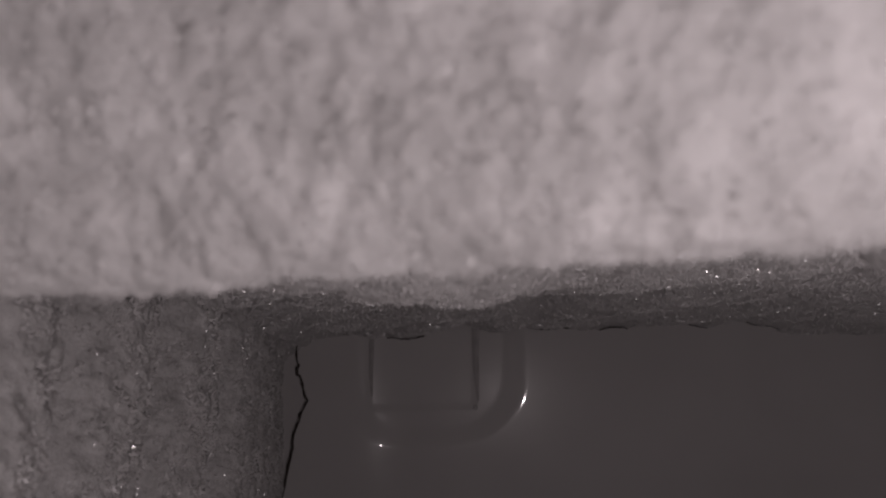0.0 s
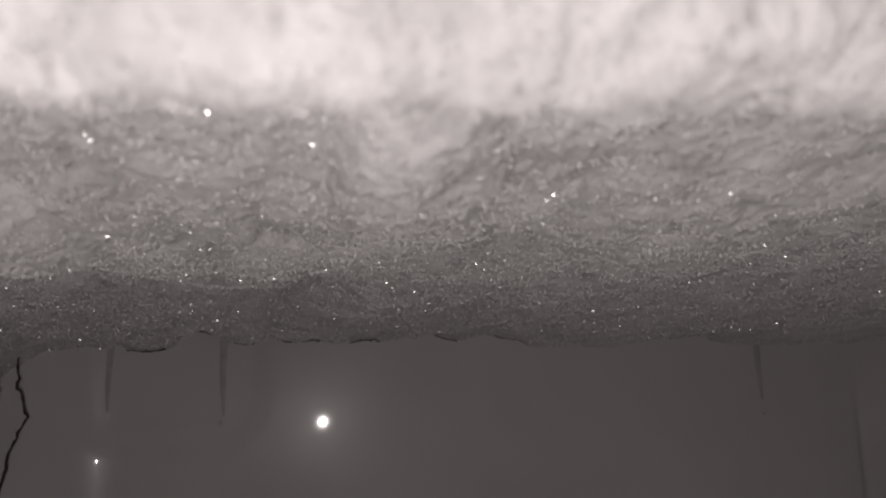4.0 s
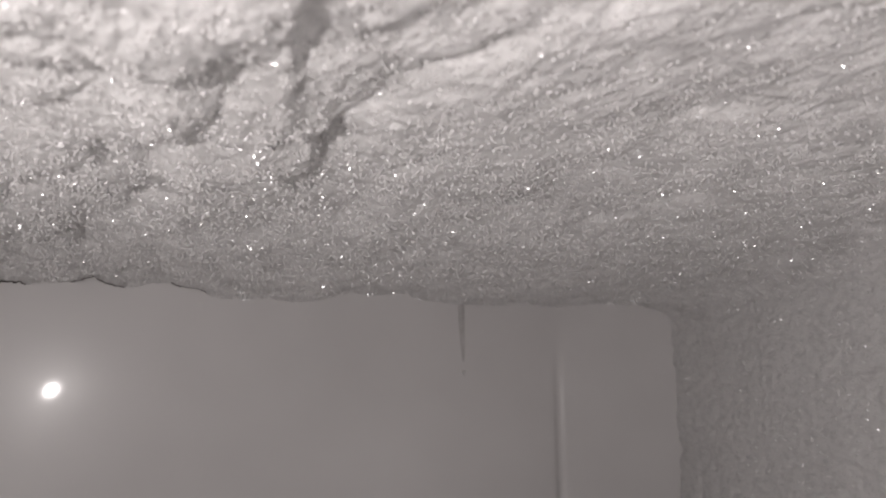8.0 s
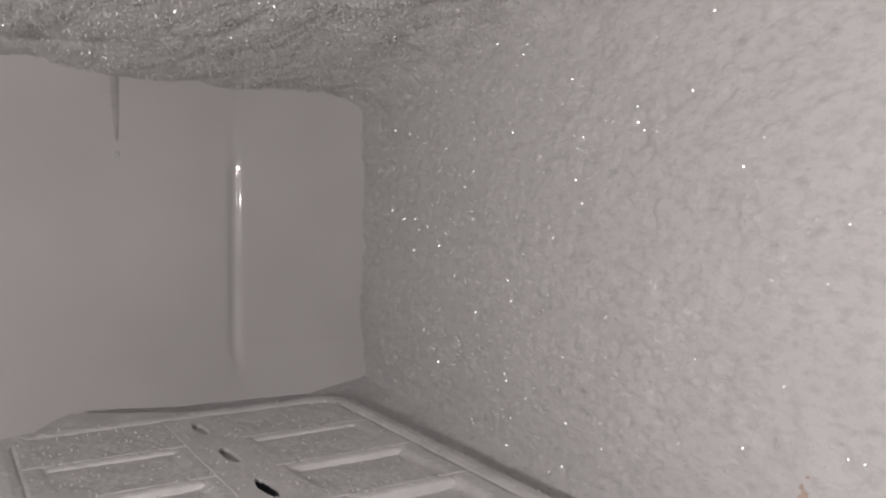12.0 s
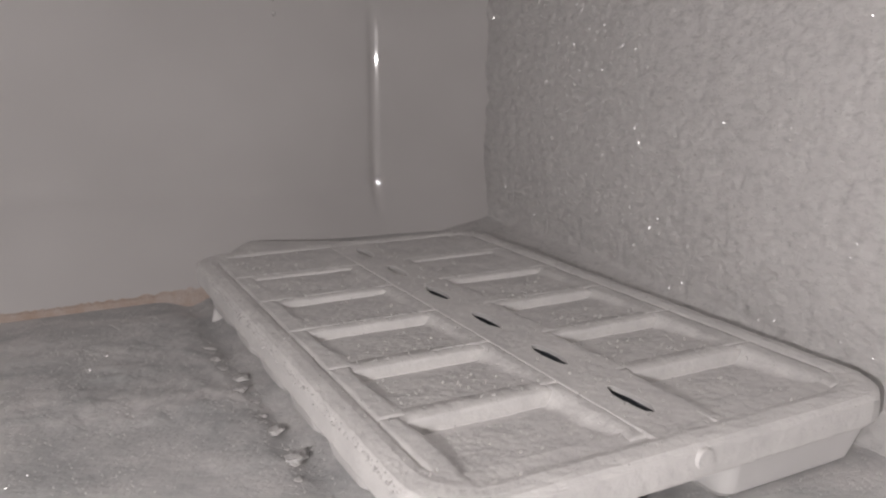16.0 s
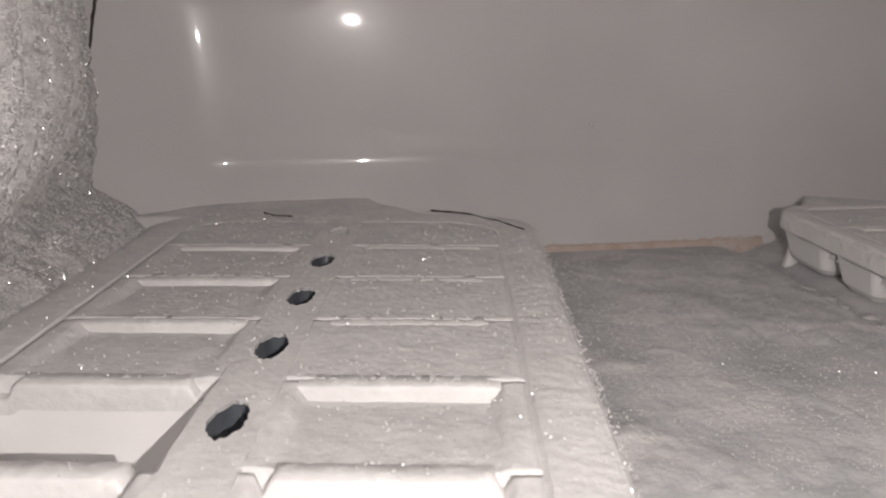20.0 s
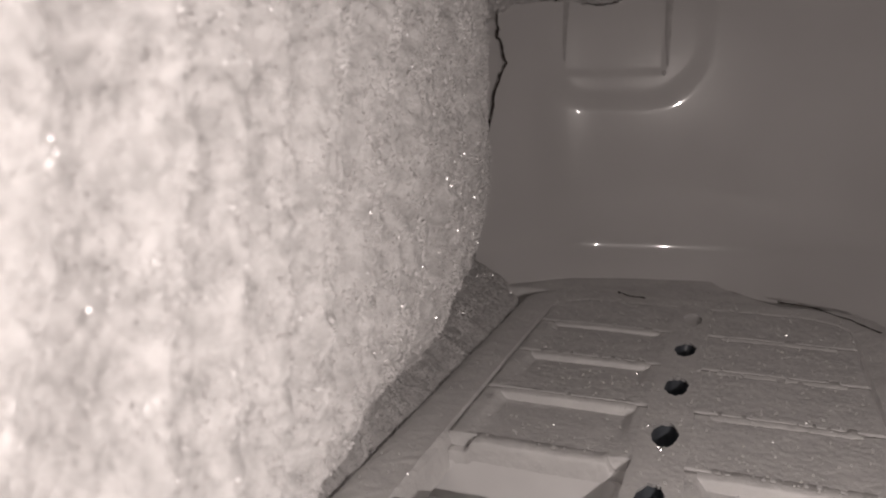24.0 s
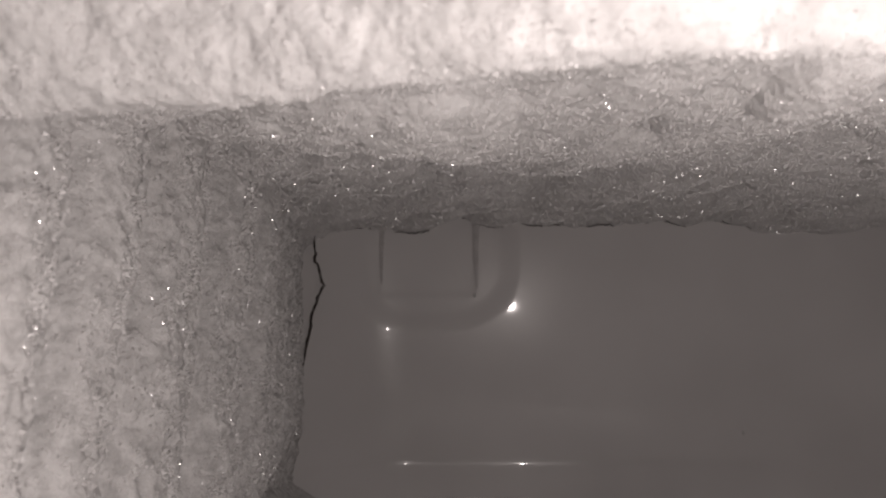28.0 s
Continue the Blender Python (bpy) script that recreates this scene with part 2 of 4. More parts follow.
# ---- frost on the ceiling: a thick shelf with a rounded front lip and scalloped lobes underneath ----
PROFILE = [(-0.040, 0.236), (0.005, 0.222), (0.028, 0.203), (0.040, 0.186), (0.046, 0.1740), (0.0505, 0.1690), (0.0555, 0.1700), (0.060, 0.1745), (0.068, 0.1780),
           (0.100, 0.1790), (0.140, 0.1805), (0.190, 0.1820), (0.240, 0.1805), (0.290, 0.1775), (0.340, 0.1745)]
py, pz = np.array(PROFILE).T
arc = np.concatenate([[0], np.cumsum(np.hypot(np.diff(py), np.diff(pz)))])
S = np.linspace(0, 1, 500) ** 1.25 * arc[-1]  # finest at the front
by, bz = np.interp(S, arc, py), np.interp(S, arc, pz)
for _ in range(14):
    by[1:-1], bz[1:-1] = (by[:-2] + 2 * by[1:-1] + by[2:]) / 4, (bz[:-2] + 2 * bz[1:-1] + bz[2:]) / 4
ty, tz = np.gradient(by, S), np.gradient(bz, S)
tl = np.hypot(ty, tz)
ny, nz = tz / tl, -ty / tl                     # out of the frost
xs = np.linspace(-0.196, 0.290, 640)
X, Y = np.meshgrid(xs, by, indexing="ij")
Z, NY, NZ = np.broadcast_to(bz, X.shape), np.broadcast_to(ny, X.shape), np.broadcast_to(nz, X.shape)
A = np.broadcast_to(S, X.shape)                # along the profile
Y = Y - 0.017 * ease(X, -0.105, -0.045) * ease(Y, 0.115, 0.055)      # the lip comes further forward away from the ribbed wall
under = ease(Y, 0.046, 0.105)
LONG = 0.62 * A                                # lumps are longer towards the back
wx, wa = 0.014 * fbm(X, LONG, 0.03, 3, 23), 0.014 * fbm(X, LONG, 0.03, 3, 24)
slant = LONG + 0.35 * X
calm = 1 - 0.55 * ease(X, 0.0, 0.11)
big = domes(X + wx, slant + wa, 0.042, 25)
mid = domes(X + 0.7 * wx + 0.1, slant + 0.7 * wa, 0.017, 26)
low = domes(X + 0.4 * wx, slant + 0.4 * wa, 0.0075, 27)
H = under * calm * (0.0105 * (big - 0.55) + 0.0052 * (mid - 0.55) + 0.0008 * (low - 0.55)) - 0.0010 * under
for lx, ly, wide, deep, hang in ((-0.0095, 0.074, 0.013, 0.024, 0.0055), (-0.075, 0.110, 0.018, 0.030, 0.0040), (0.030, 0.115, 0.018, 0.030, 0.0030)):
    near_lobe = np.hypot((X - lx + 0.5 * wx) / wide, (Y - ly + 0.5 * wa) / deep)
    H = H + hang * np.sqrt(np.clip(1 - near_lobe ** 2, 0, 1))
fold = X - 0.055 - 0.12 * (Y - 0.08) - 0.012 * fbm(X, A, 0.02, 2, 36)
H = H + 0.0022 * ease(fold, 0.003, -0.001) * ease(fold, -0.05, 0.0) * ease(Y, 0.21, 0.16) * ease(Y, 0.06, 0.085)
H = H + 0.0022 * fbm(X, LONG, 0.045, 2, 31) * (0.3 + 0.7 * under) + 0.0012 * (1 - under) * domes(X + 0.5 * wx, A, 0.011, 34)
H = H + 0.0005 * domes(X + 0.002 * fbm(X, A, 0.01, 2, 8), 0.7 * A, 0.0030, 33) + 0.0008 * fbm(X, A, 0.0022, 2, 35)
H = H - 0.005 * ease(-Y, -0.03, 0.0)
lip = np.exp(-((A - 0.095) / 0.010) ** 2)
H = H + lip * (0.0065 * fbm(X, A * 0.3, 0.03, 3, 38) + 0.0012 * fbm(X, A * 0.5, 0.005, 3, 39))
drop = -0.0085 * ease(X, 0.0, 0.11) * ease(Y, 0.10, 0.30) - 0.004 * np.exp(-((X + 0.11) / 0.016) ** 2) * ease(Y, 0.27, 0.33)
drop = drop - 0.016 * np.exp(-np.maximum(0.247 + 0.125 * np.maximum(Y - 0.105, 0) - X, 0) / 0.007) - 0.012 * np.exp(-np.maximum(X + 0.152, 0) / 0.007)
points = np.stack([X, Y + NY * H, Z + NZ * H + drop], -1)
CEILING_POINTS = points
frost_ceiling = sheet("ceiling_frost", points, M_CEILING_FROST, flip=True)
tagged(frost_ceiling, "thick white crystalline frost hanging from the freezer ceiling", "frost", kind="structure")

# ---- frost on the side wall with upright ribs, swelling over a hollow just above the tray ----
ys, zs = np.linspace(-0.075, 0.334, 500), np.linspace(0.004, 0.200, 260)
Y, Z = np.meshgrid(ys, zs, indexing="ij")
RIBS = (-0.12, -0.095, -0.07, -0.045, -0.022, -0.002, 0.016, 0.030, 0.044, 0.060, 0.082, 0.112, 0.150, 0.187, 0.220, 0.248, 0.275, 0.300, 0.325, 0.35)
rib_at = np.interp(Y - 0.20 * (Z - 0.155) + 0.008 * fbm(Y, Z * 0.5, 0.03, 3, 41), RIBS, np.arange(len(RIBS)))
phase = rib_at - np.floor(rib_at)
ribs = np.clip(1 - np.abs(2 * phase ** 0.85 - 1) ** 2.4, 0, 1)
strong = ease(Z, 0.050, 0.125)
thick = ease(Z, 0.050, 0.095) * ease(Y, 0.335, 0.27) * (1 - 0.35 * ease(Y, 0.15, 0.28))
hollow = 0.013 * ease(Z, 0.076 + 0.018 * fbm(Y, Z, 0.03, 3, 44), 0.052) * ease(Y, 0.32, 0.22)
H = 0.003 * ease(Z, 0.050, 0.085) - hollow + 0.0098 * thick + 0.0115 * (ribs - 0.70) * (0.30 + 0.70 * strong) * ease(Y, 0.335, 0.26) + 0.004 * fbm(Y, Z, 0.05, 2, 42)
H = H - 0.0038 * np.exp(-(np.minimum(phase, 1 - phase) / 0.10) ** 2) * (0.2 + 0.8 * strong) * ease(Y, 0.02, 0.07) * ease(Y, 0.32, 0.22)
fluff = 1 - 0.6 * strong
dy, dz = 0.003 * fbm(Y, Z, 0.008, 2, 9), 0.003 * fbm(Y, Z, 0.008, 2, 10)
H = H + 0.0026 * fluff * (domes(Y + dy, Z + dz, 0.0085, 49) - 0.5) + 0.0012 * (domes(Y + dy, 0.8 * Z + dz, 0.0036, 47) - 0.6) + 0.0012 * fbm(Y, Z, 0.0022, 2, 43)
H = H - 0.010 * ease(Y, 0.17, 0.30) - 0.010 * ease(-Y, -0.03, 0.07)
H = H - 0.0008 * ease(fbm(Y, Z, 0.0045, 2, 50), 0.08, 0.24)
# the foot of the frost closes up to the tray
foot = -0.0006 + 0.155 * (Y - 0.1945) - 0.1446 - LEFT_X + 0.0030 * fbm(Y, Z, 0.012, 3, 45) + 0.0014 * domes(Y, Z, 0.004, 46)
foot = foot - 1.6 * ramp(Z - 0.041, 0.003) - 0.012 * ease(Y, 0.285, 0.315)
H = H + ramp(foot - H, 0.003) * ease(Y, 0.08, 0.14)
LEFT_POINTS = np.stack([LEFT_X + H, Y, Z], -1)
frost_left = sheet("wall_frost_left", LEFT_POINTS, M_FROST)
tagged(frost_left, "thick granular white frost in upright ribs on the side wall", "frost", kind="structure")

# ---- frost on the other side wall, flatter and finely pitted ----
ys, zs = np.linspace(-0.075, 0.333, 430), np.linspace(0.004, 0.200, 230)
Y, Z = np.meshgrid(ys, zs, indexing="ij")
H = 0.0010 * fbm(Y, Z, 0.03, 3, 51) + 0.0003 * domes(Y + 0.003 * fbm(Y, Z, 0.01, 2, 57), Z, 0.0055, 53) * (0.5 + fbm(Y, Z, 0.03, 2, 58))
H = H + 0.0004 * fbm(Y * 0.5, Z, 0.004, 2, 54) + 0.0004 * fbm(Y, Z, 0.0022, 2, 55)
H = H - 0.0005 * ease(fbm(Y * 0.6, Z, 0.0030, 2, 59), 0.12, 0.25)
corner = ease(Y, 0.255, 0.30)
H = H + corner * (0.0025 * fbm(Y * 0.3, Z, 0.014, 3, 60) + 0.0010 * (domes(Y, Z, 0.0065, 52) - 0.5))
H = H - 0.125 * ramp(Y - 0.105, 0.02) * (1 - 0.92 * ease(Z, 0.0405 + 0.003 * fbm(Y, Z, 0.02, 2, 56), 0.033)) + 0.004 * ease(Z, 0.035, 0.02)
RIGHT_POINTS = np.stack([RIGHT_X - H, Y, Z], -1)
frost_right = sheet("wall_frost_right", RIGHT_POINTS, M_WALL_FROST, flip=True)
tagged(frost_right, "flat grey-white pitted frost covering the side wall", "frost", kind="structure")

# ---- frost on the floor ----
xs, ys = np.linspace(-0.190, 0.285, 400), np.linspace(-0.075, 0.336, 300)
X, Y = np.meshgrid(xs, ys, indexing="ij")


def tray_line(x, y, cx, cy, turn):
    """Distance from a tray's long axis."""
    s, c0 = math.sin(radians(turn)), math.cos(radians(turn))
    return (x - cx) * c0 + (y - cy) * s


H = 0.0006 * fbm(X, Y, 0.05, 2, 61) + 0.0002 * fbm(X * 0.8, Y, 0.012, 2, 62)
fluffy = ease(fbm(X, Y, 0.045, 5, 63, 0.6), -0.02, 0.10)
H = H + fluffy * (0.0004 + 0.0003 * domes(X, Y, 0.0034, 65) + 0.0004 * fbm(X, Y, 0.004, 2, 64))
H = H + 0.0009 * np.maximum(fbm(X, Y, 0.03, 2, 68) - 0.14, 0) * 3 * domes(X, Y, 0.007, 69)
H = H * (1 - ease(Y, 0.265, 0.30)) - 0.003 * ease(Y, 0.285, 0.315)
for mx, my, size, high in ((0.085, 0.240, 0.010, 0.0022), (0.018, 0.190, 0.008, 0.0014), (0.002, 0.150, 0.008, 0.0016), (0.115, 0.095, 0.010, 0.0014), (0.160, 0.080, 0.012, 0.0016)):
    H = H + 0.7 * high * np.exp(-(((X - mx) / size) ** 2 + ((Y - my) / size * 1.4) ** 2) ** 1.5) * (1 + 1.2 * fbm(X, Y, 0.006, 3, 66))
gap = tray_line(X, Y, 0.1768, 0.1895, -2.0)
H = H - 0.003 * np.exp(-((gap + 0.058) / 0.007) ** 2) * ease(Y, 0.07, 0.12)
mound = ease(Y, 0.284, 0.300) * (0.017 * ease(X, -0.014, -0.05) + 0.017 * ease(X, 0.136, 0.165))
H = H + mound * (1 + 0.03 * fbm(X, Y, 0.012, 2, 67))
gap = tray_line(X, Y, -0.0735, 0.1835, -8.8)
H = H - 0.003 * np.exp(-((gap - 0.070) / 0.006) ** 2) * ease(Y, 0.30, 0.28)
FLOOR_POINTS = np.stack([X, Y, FLOOR_Z + H], -1)
frost_floor = sheet("floor_frost", FLOOR_POINTS, M_FLOOR_ICE)
tagged(frost_floor, "uneven grey-white ice and frost layer on the freezer floor", "frost", kind="structure")


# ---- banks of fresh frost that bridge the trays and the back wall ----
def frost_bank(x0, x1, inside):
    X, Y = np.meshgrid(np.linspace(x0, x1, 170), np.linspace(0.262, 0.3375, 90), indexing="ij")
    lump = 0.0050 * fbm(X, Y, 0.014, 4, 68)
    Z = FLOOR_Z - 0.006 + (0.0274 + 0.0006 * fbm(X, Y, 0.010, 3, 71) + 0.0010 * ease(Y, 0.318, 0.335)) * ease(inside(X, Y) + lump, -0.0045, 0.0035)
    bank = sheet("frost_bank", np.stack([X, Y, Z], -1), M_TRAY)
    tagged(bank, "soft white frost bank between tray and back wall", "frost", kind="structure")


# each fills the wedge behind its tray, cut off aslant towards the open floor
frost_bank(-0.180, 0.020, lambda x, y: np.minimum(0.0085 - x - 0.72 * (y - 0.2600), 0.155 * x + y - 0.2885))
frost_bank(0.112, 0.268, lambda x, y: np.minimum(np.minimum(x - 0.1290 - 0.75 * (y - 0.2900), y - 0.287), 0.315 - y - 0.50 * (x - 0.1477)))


# ---- ice trays ----
def rounded_rect(hx, hy, r, n=14):
    pts = []
    for cx, cy, a0 in ((hx - r, hy - r, 0), (-hx + r, hy - r, 90), (-hx + r, -hy + r, 180), (hx - r, -hy + r, 270)):
        for k in range(n + 1):
            a = radians(a0 + 90 * k / n)
            pts.append((cx + r * math.cos(a), cy + r * math.sin(a)))
    # even out the long sides
    out = []
    for p, q in zip(pts, pts[1:] + pts[:1]):
        steps = max(1, int(math.hypot(q[0] - p[0], q[1] - p[1]) / 0.003))
        for s in range(steps):
            out.append((p[0] + (q[0] - p[0]) * s / steps, p[1] + (q[1] - p[1]) * s / steps))
    return out


def swept(hx, hy, r, profile, seed, closed=True, rough=0.00012, smooth=True):
    """A ring along a rounded rectangle: profile rows of (inset, height)."""
    rnd = random.Random(seed)
    base = rounded_rect(hx, hy, r)
    bm = bmesh.new()
    rings = []
    for d, z in profile:
        ring = []
        for x, y in base:
            sx, sy = (hx - d) / hx, (hy - d) / hy
            ring.append(bm.verts.new((x * sx + rnd.uniform(-rough, rough), y * sy + rnd.uniform(-rough, rough), z + rnd.uniform(-rough, rough))))
        rings.append(ring)
    pairs = list(zip(rings, rings[1:] + rings[:1])) if closed else list(zip(rings, rings[1:]))
    n = len(base)
    for a, b in pairs:
        for k in range(n):
            bm.faces.new((a[k], a[(k + 1) % n], b[(k + 1) % n], b[k]))
    bmesh.ops.recalc_face_normals(bm, faces=bm.faces[:])
    for f in bm.faces:
        f.smooth = smooth
    return bm


def cup_mesh(w, l, depth, taper):
    """An open tapered cup with a wall and a rounded floor."""
    prof = [(0.0, -0.0052), (0.0012, -0.0052), (0.0012 + taper * 0.85, -depth + 0.003), (0.0012 + taper + 0.002, -depth + 0.0012),
            (0.0012 + taper + 0.009, -depth + 0.001)]
    outer = [(taper + 0.009, -depth - 0.0002), (taper + 0.0022, -depth), (taper * 0.9, -depth + 0.0028)]
    bm = swept(w / 2, l / 2, 0.004, prof + outer, 3, True, 0.00001, False)
    # close both floors
    for z in (-depth + 0.001, -depth - 0.0002):
        ring = [v for v in bm.verts if abs(v.co.z - z) < 0.0002 and abs(v.co.x) < w / 2 - taper - 0.0075 and abs(v.co.y) < l / 2 - taper - 0.0075]
        c0 = bm.verts.new((0, 0, z))
        ring.sort(key=lambda v: math.atan2(v.co.y, v.co.x))
        for a, b in zip(ring, ring[1:] + ring[:1]):
            try:
                bm.faces.new((a, b, c0))
            except ValueError:
                pass
    return bm


def rib_mesh(width, length, rows, pitch, hole, seed):
    """The flat middle rib with a ragged oval hole beside each row."""
    rnd = random.Random(seed)
    bm = bmesh.new()
    n = 36
    prev_end = None
    for r in range(rows):
        y0 = (r - (rows - 1) / 2) * pitch
        rim, low, outer = [], [], []
        for k in range(n):
            a = 2 * math.pi * k / n
            jag = 1 + rnd.uniform(-0.10, 0.05)
            hx, hy = hole[0] * math.cos(a) * jag, hole[1] * math.sin(a) * jag
            tx, ty_ = math.cos(a), math.sin(a)
            s = min(width / 2 / max(abs(tx), 1e-6), pitch / 2 / max(abs(ty_), 1e-6))
            ox, oy = tx * s, ty_ * s
            rim.append(bm.verts.new((hx, y0 + hy, 0.0)))
            low.append(bm.verts.new((hx * 1.15, y0 + hy * 1.08, -0.0013)))
            outer.append(bm.verts.new((ox, y0 + oy, 0)))
        for k in range(n):
            m = (k + 1) % n
            bm.faces.new((outer[k], outer[m], rim[m], rim[k]))
            bm.faces.new((rim[k], rim[m], low[m], low[k]))
        # corner fillers, and the sides down into the cells
        for sx in (-1, 1):
            for sy in (-1, 1):
                corner = bm.verts.new((sx * width / 2, y0 + sy * pitch / 2, 0))
                near = sorted(outer, key=lambda v: (v.co - corner.co).length)[:2]
                if (near[0].co - near[1].co).length > 1e-6:
                    bm.faces.new((corner, near[0], near[1]))
            a0 = bm.verts.new((sx * width / 2, y0 - pitch / 2, 0))
            a1 = bm.verts.new((sx * width / 2, y0 + pitch / 2, 0))
            b0 = bm.verts.new((sx * (width / 2 + 0.0025), y0 - pitch / 2, -0.012))
            b1 = bm.verts.new((sx * (width / 2 + 0.0025), y0 + pitch / 2, -0.012))
            bm.faces.new((a0, a1, b1, b0))
    bmesh.ops.remove_doubles(bm, verts=bm.verts[:], dist=0.00005)
    bmesh.ops.recalc_face_normals(bm, faces=bm.faces[:])
    for f in bm.faces:
        f.smooth = False
    return bm


def socket_mesh(hole, deep):
    """A blind oval pit below a hole of the rib."""
    bm = bmesh.new()
    rings = []
    for grow, z in ((1.22, -0.0012), (1.18, -deep * 0.6), (1.0, -deep * 0.92), (0.6, -deep)):
        rings.append([bm.verts.new((hole[0] * grow * math.cos(k * math.pi / 14), hole[1] * grow * math.sin(k * math.pi / 14), z)) for k in range(28)])
    for a, b in zip(rings, rings[1:]):
        for k in range(28):
            bm.faces.new((a[k], a[(k + 1) % 28], b[(k + 1) % 28], b[k]))
    bm.faces.new(rings[-1])
    for f in bm.faces:
        f.smooth = True
    return bm


def bar_mesh(length, width, drop, seed, shoulder):
    """A cross bar: rounded top, upright frosted faces, at both ends a shoulder that lies lower."""
    rnd = random.Random(seed)
    bm = bmesh.new()
    nx = 44
    rows = []
    for k in range(nx + 1):
        x = (k / nx - 0.5) * length
        end = min(k, nx - k) / nx * length
        top = -0.0002 - shoulder * (1 - float(ease(np.array(end), 0.0052, 0.0068))) + rnd.uniform(-0.00015, 0.00015)
        row = []
        for f, dz in ((-1.05, -drop), (-1.05, -0.0040), (-1.04, -0.0014), (-1.0, -0.0005), (-0.88, -0.0001), (0.88, -0.0001), (1.0, -0.0005), (1.04, -0.0014), (1.05, -0.0040), (1.05, -drop)):
            row.append(bm.verts.new((x, f * width / 2 + rnd.uniform(-0.0001, 0.0001), top + dz + rnd.uniform(-0.0001, 0.0001))))
        rows.append(row)
    for a, b in zip(rows, rows[1:]):
        for k in range(9):
            bm.faces.new((a[k], b[k], b[k + 1], a[k + 1]))
    bm.faces.new(rows[0])
    bm.faces.new(rows[-1][::-1])
    bmesh.ops.recalc_face_normals(bm, faces=bm.faces[:])
    for f in bm.faces:
        f.smooth = True
    return bm


def ice_mesh(name, w, l, level, slope, seed):
    """A frosted fill in one cell: flush with its sides, sunk by level, and by slope more towards the far bar."""
    n, m = 46, 40
    u, v = np.meshgrid(np.linspace(-1, 1, n), np.linspace(-1, 1, m), indexing="ij")
    x, y = u * w / 2, v * l / 2
    middle = ease(w / 2 - np.abs(x) + 0.0012 * fbm(x + seed, y, 0.008, 2, 60 + seed), 0.0060, 0.0088)
    z = -0.0002 - (level + slope * ((v + 1) / 2) ** 1.2) * middle + 0.0003 * fbm(x + seed, y, 0.010, 2, 70 + seed) * middle + 0.0002 * fbm(x, y + seed, 0.0022, 2, 80)
    rim = (np.abs(u) > 0.999) | (np.abs(v) > 0.999)
    z = np.where(rim, -0.013, z)
    return mesh_of(name, np.stack([x, y, z], -1).reshape(-1, 3), grid_faces(n, m, True), M_CUBE)


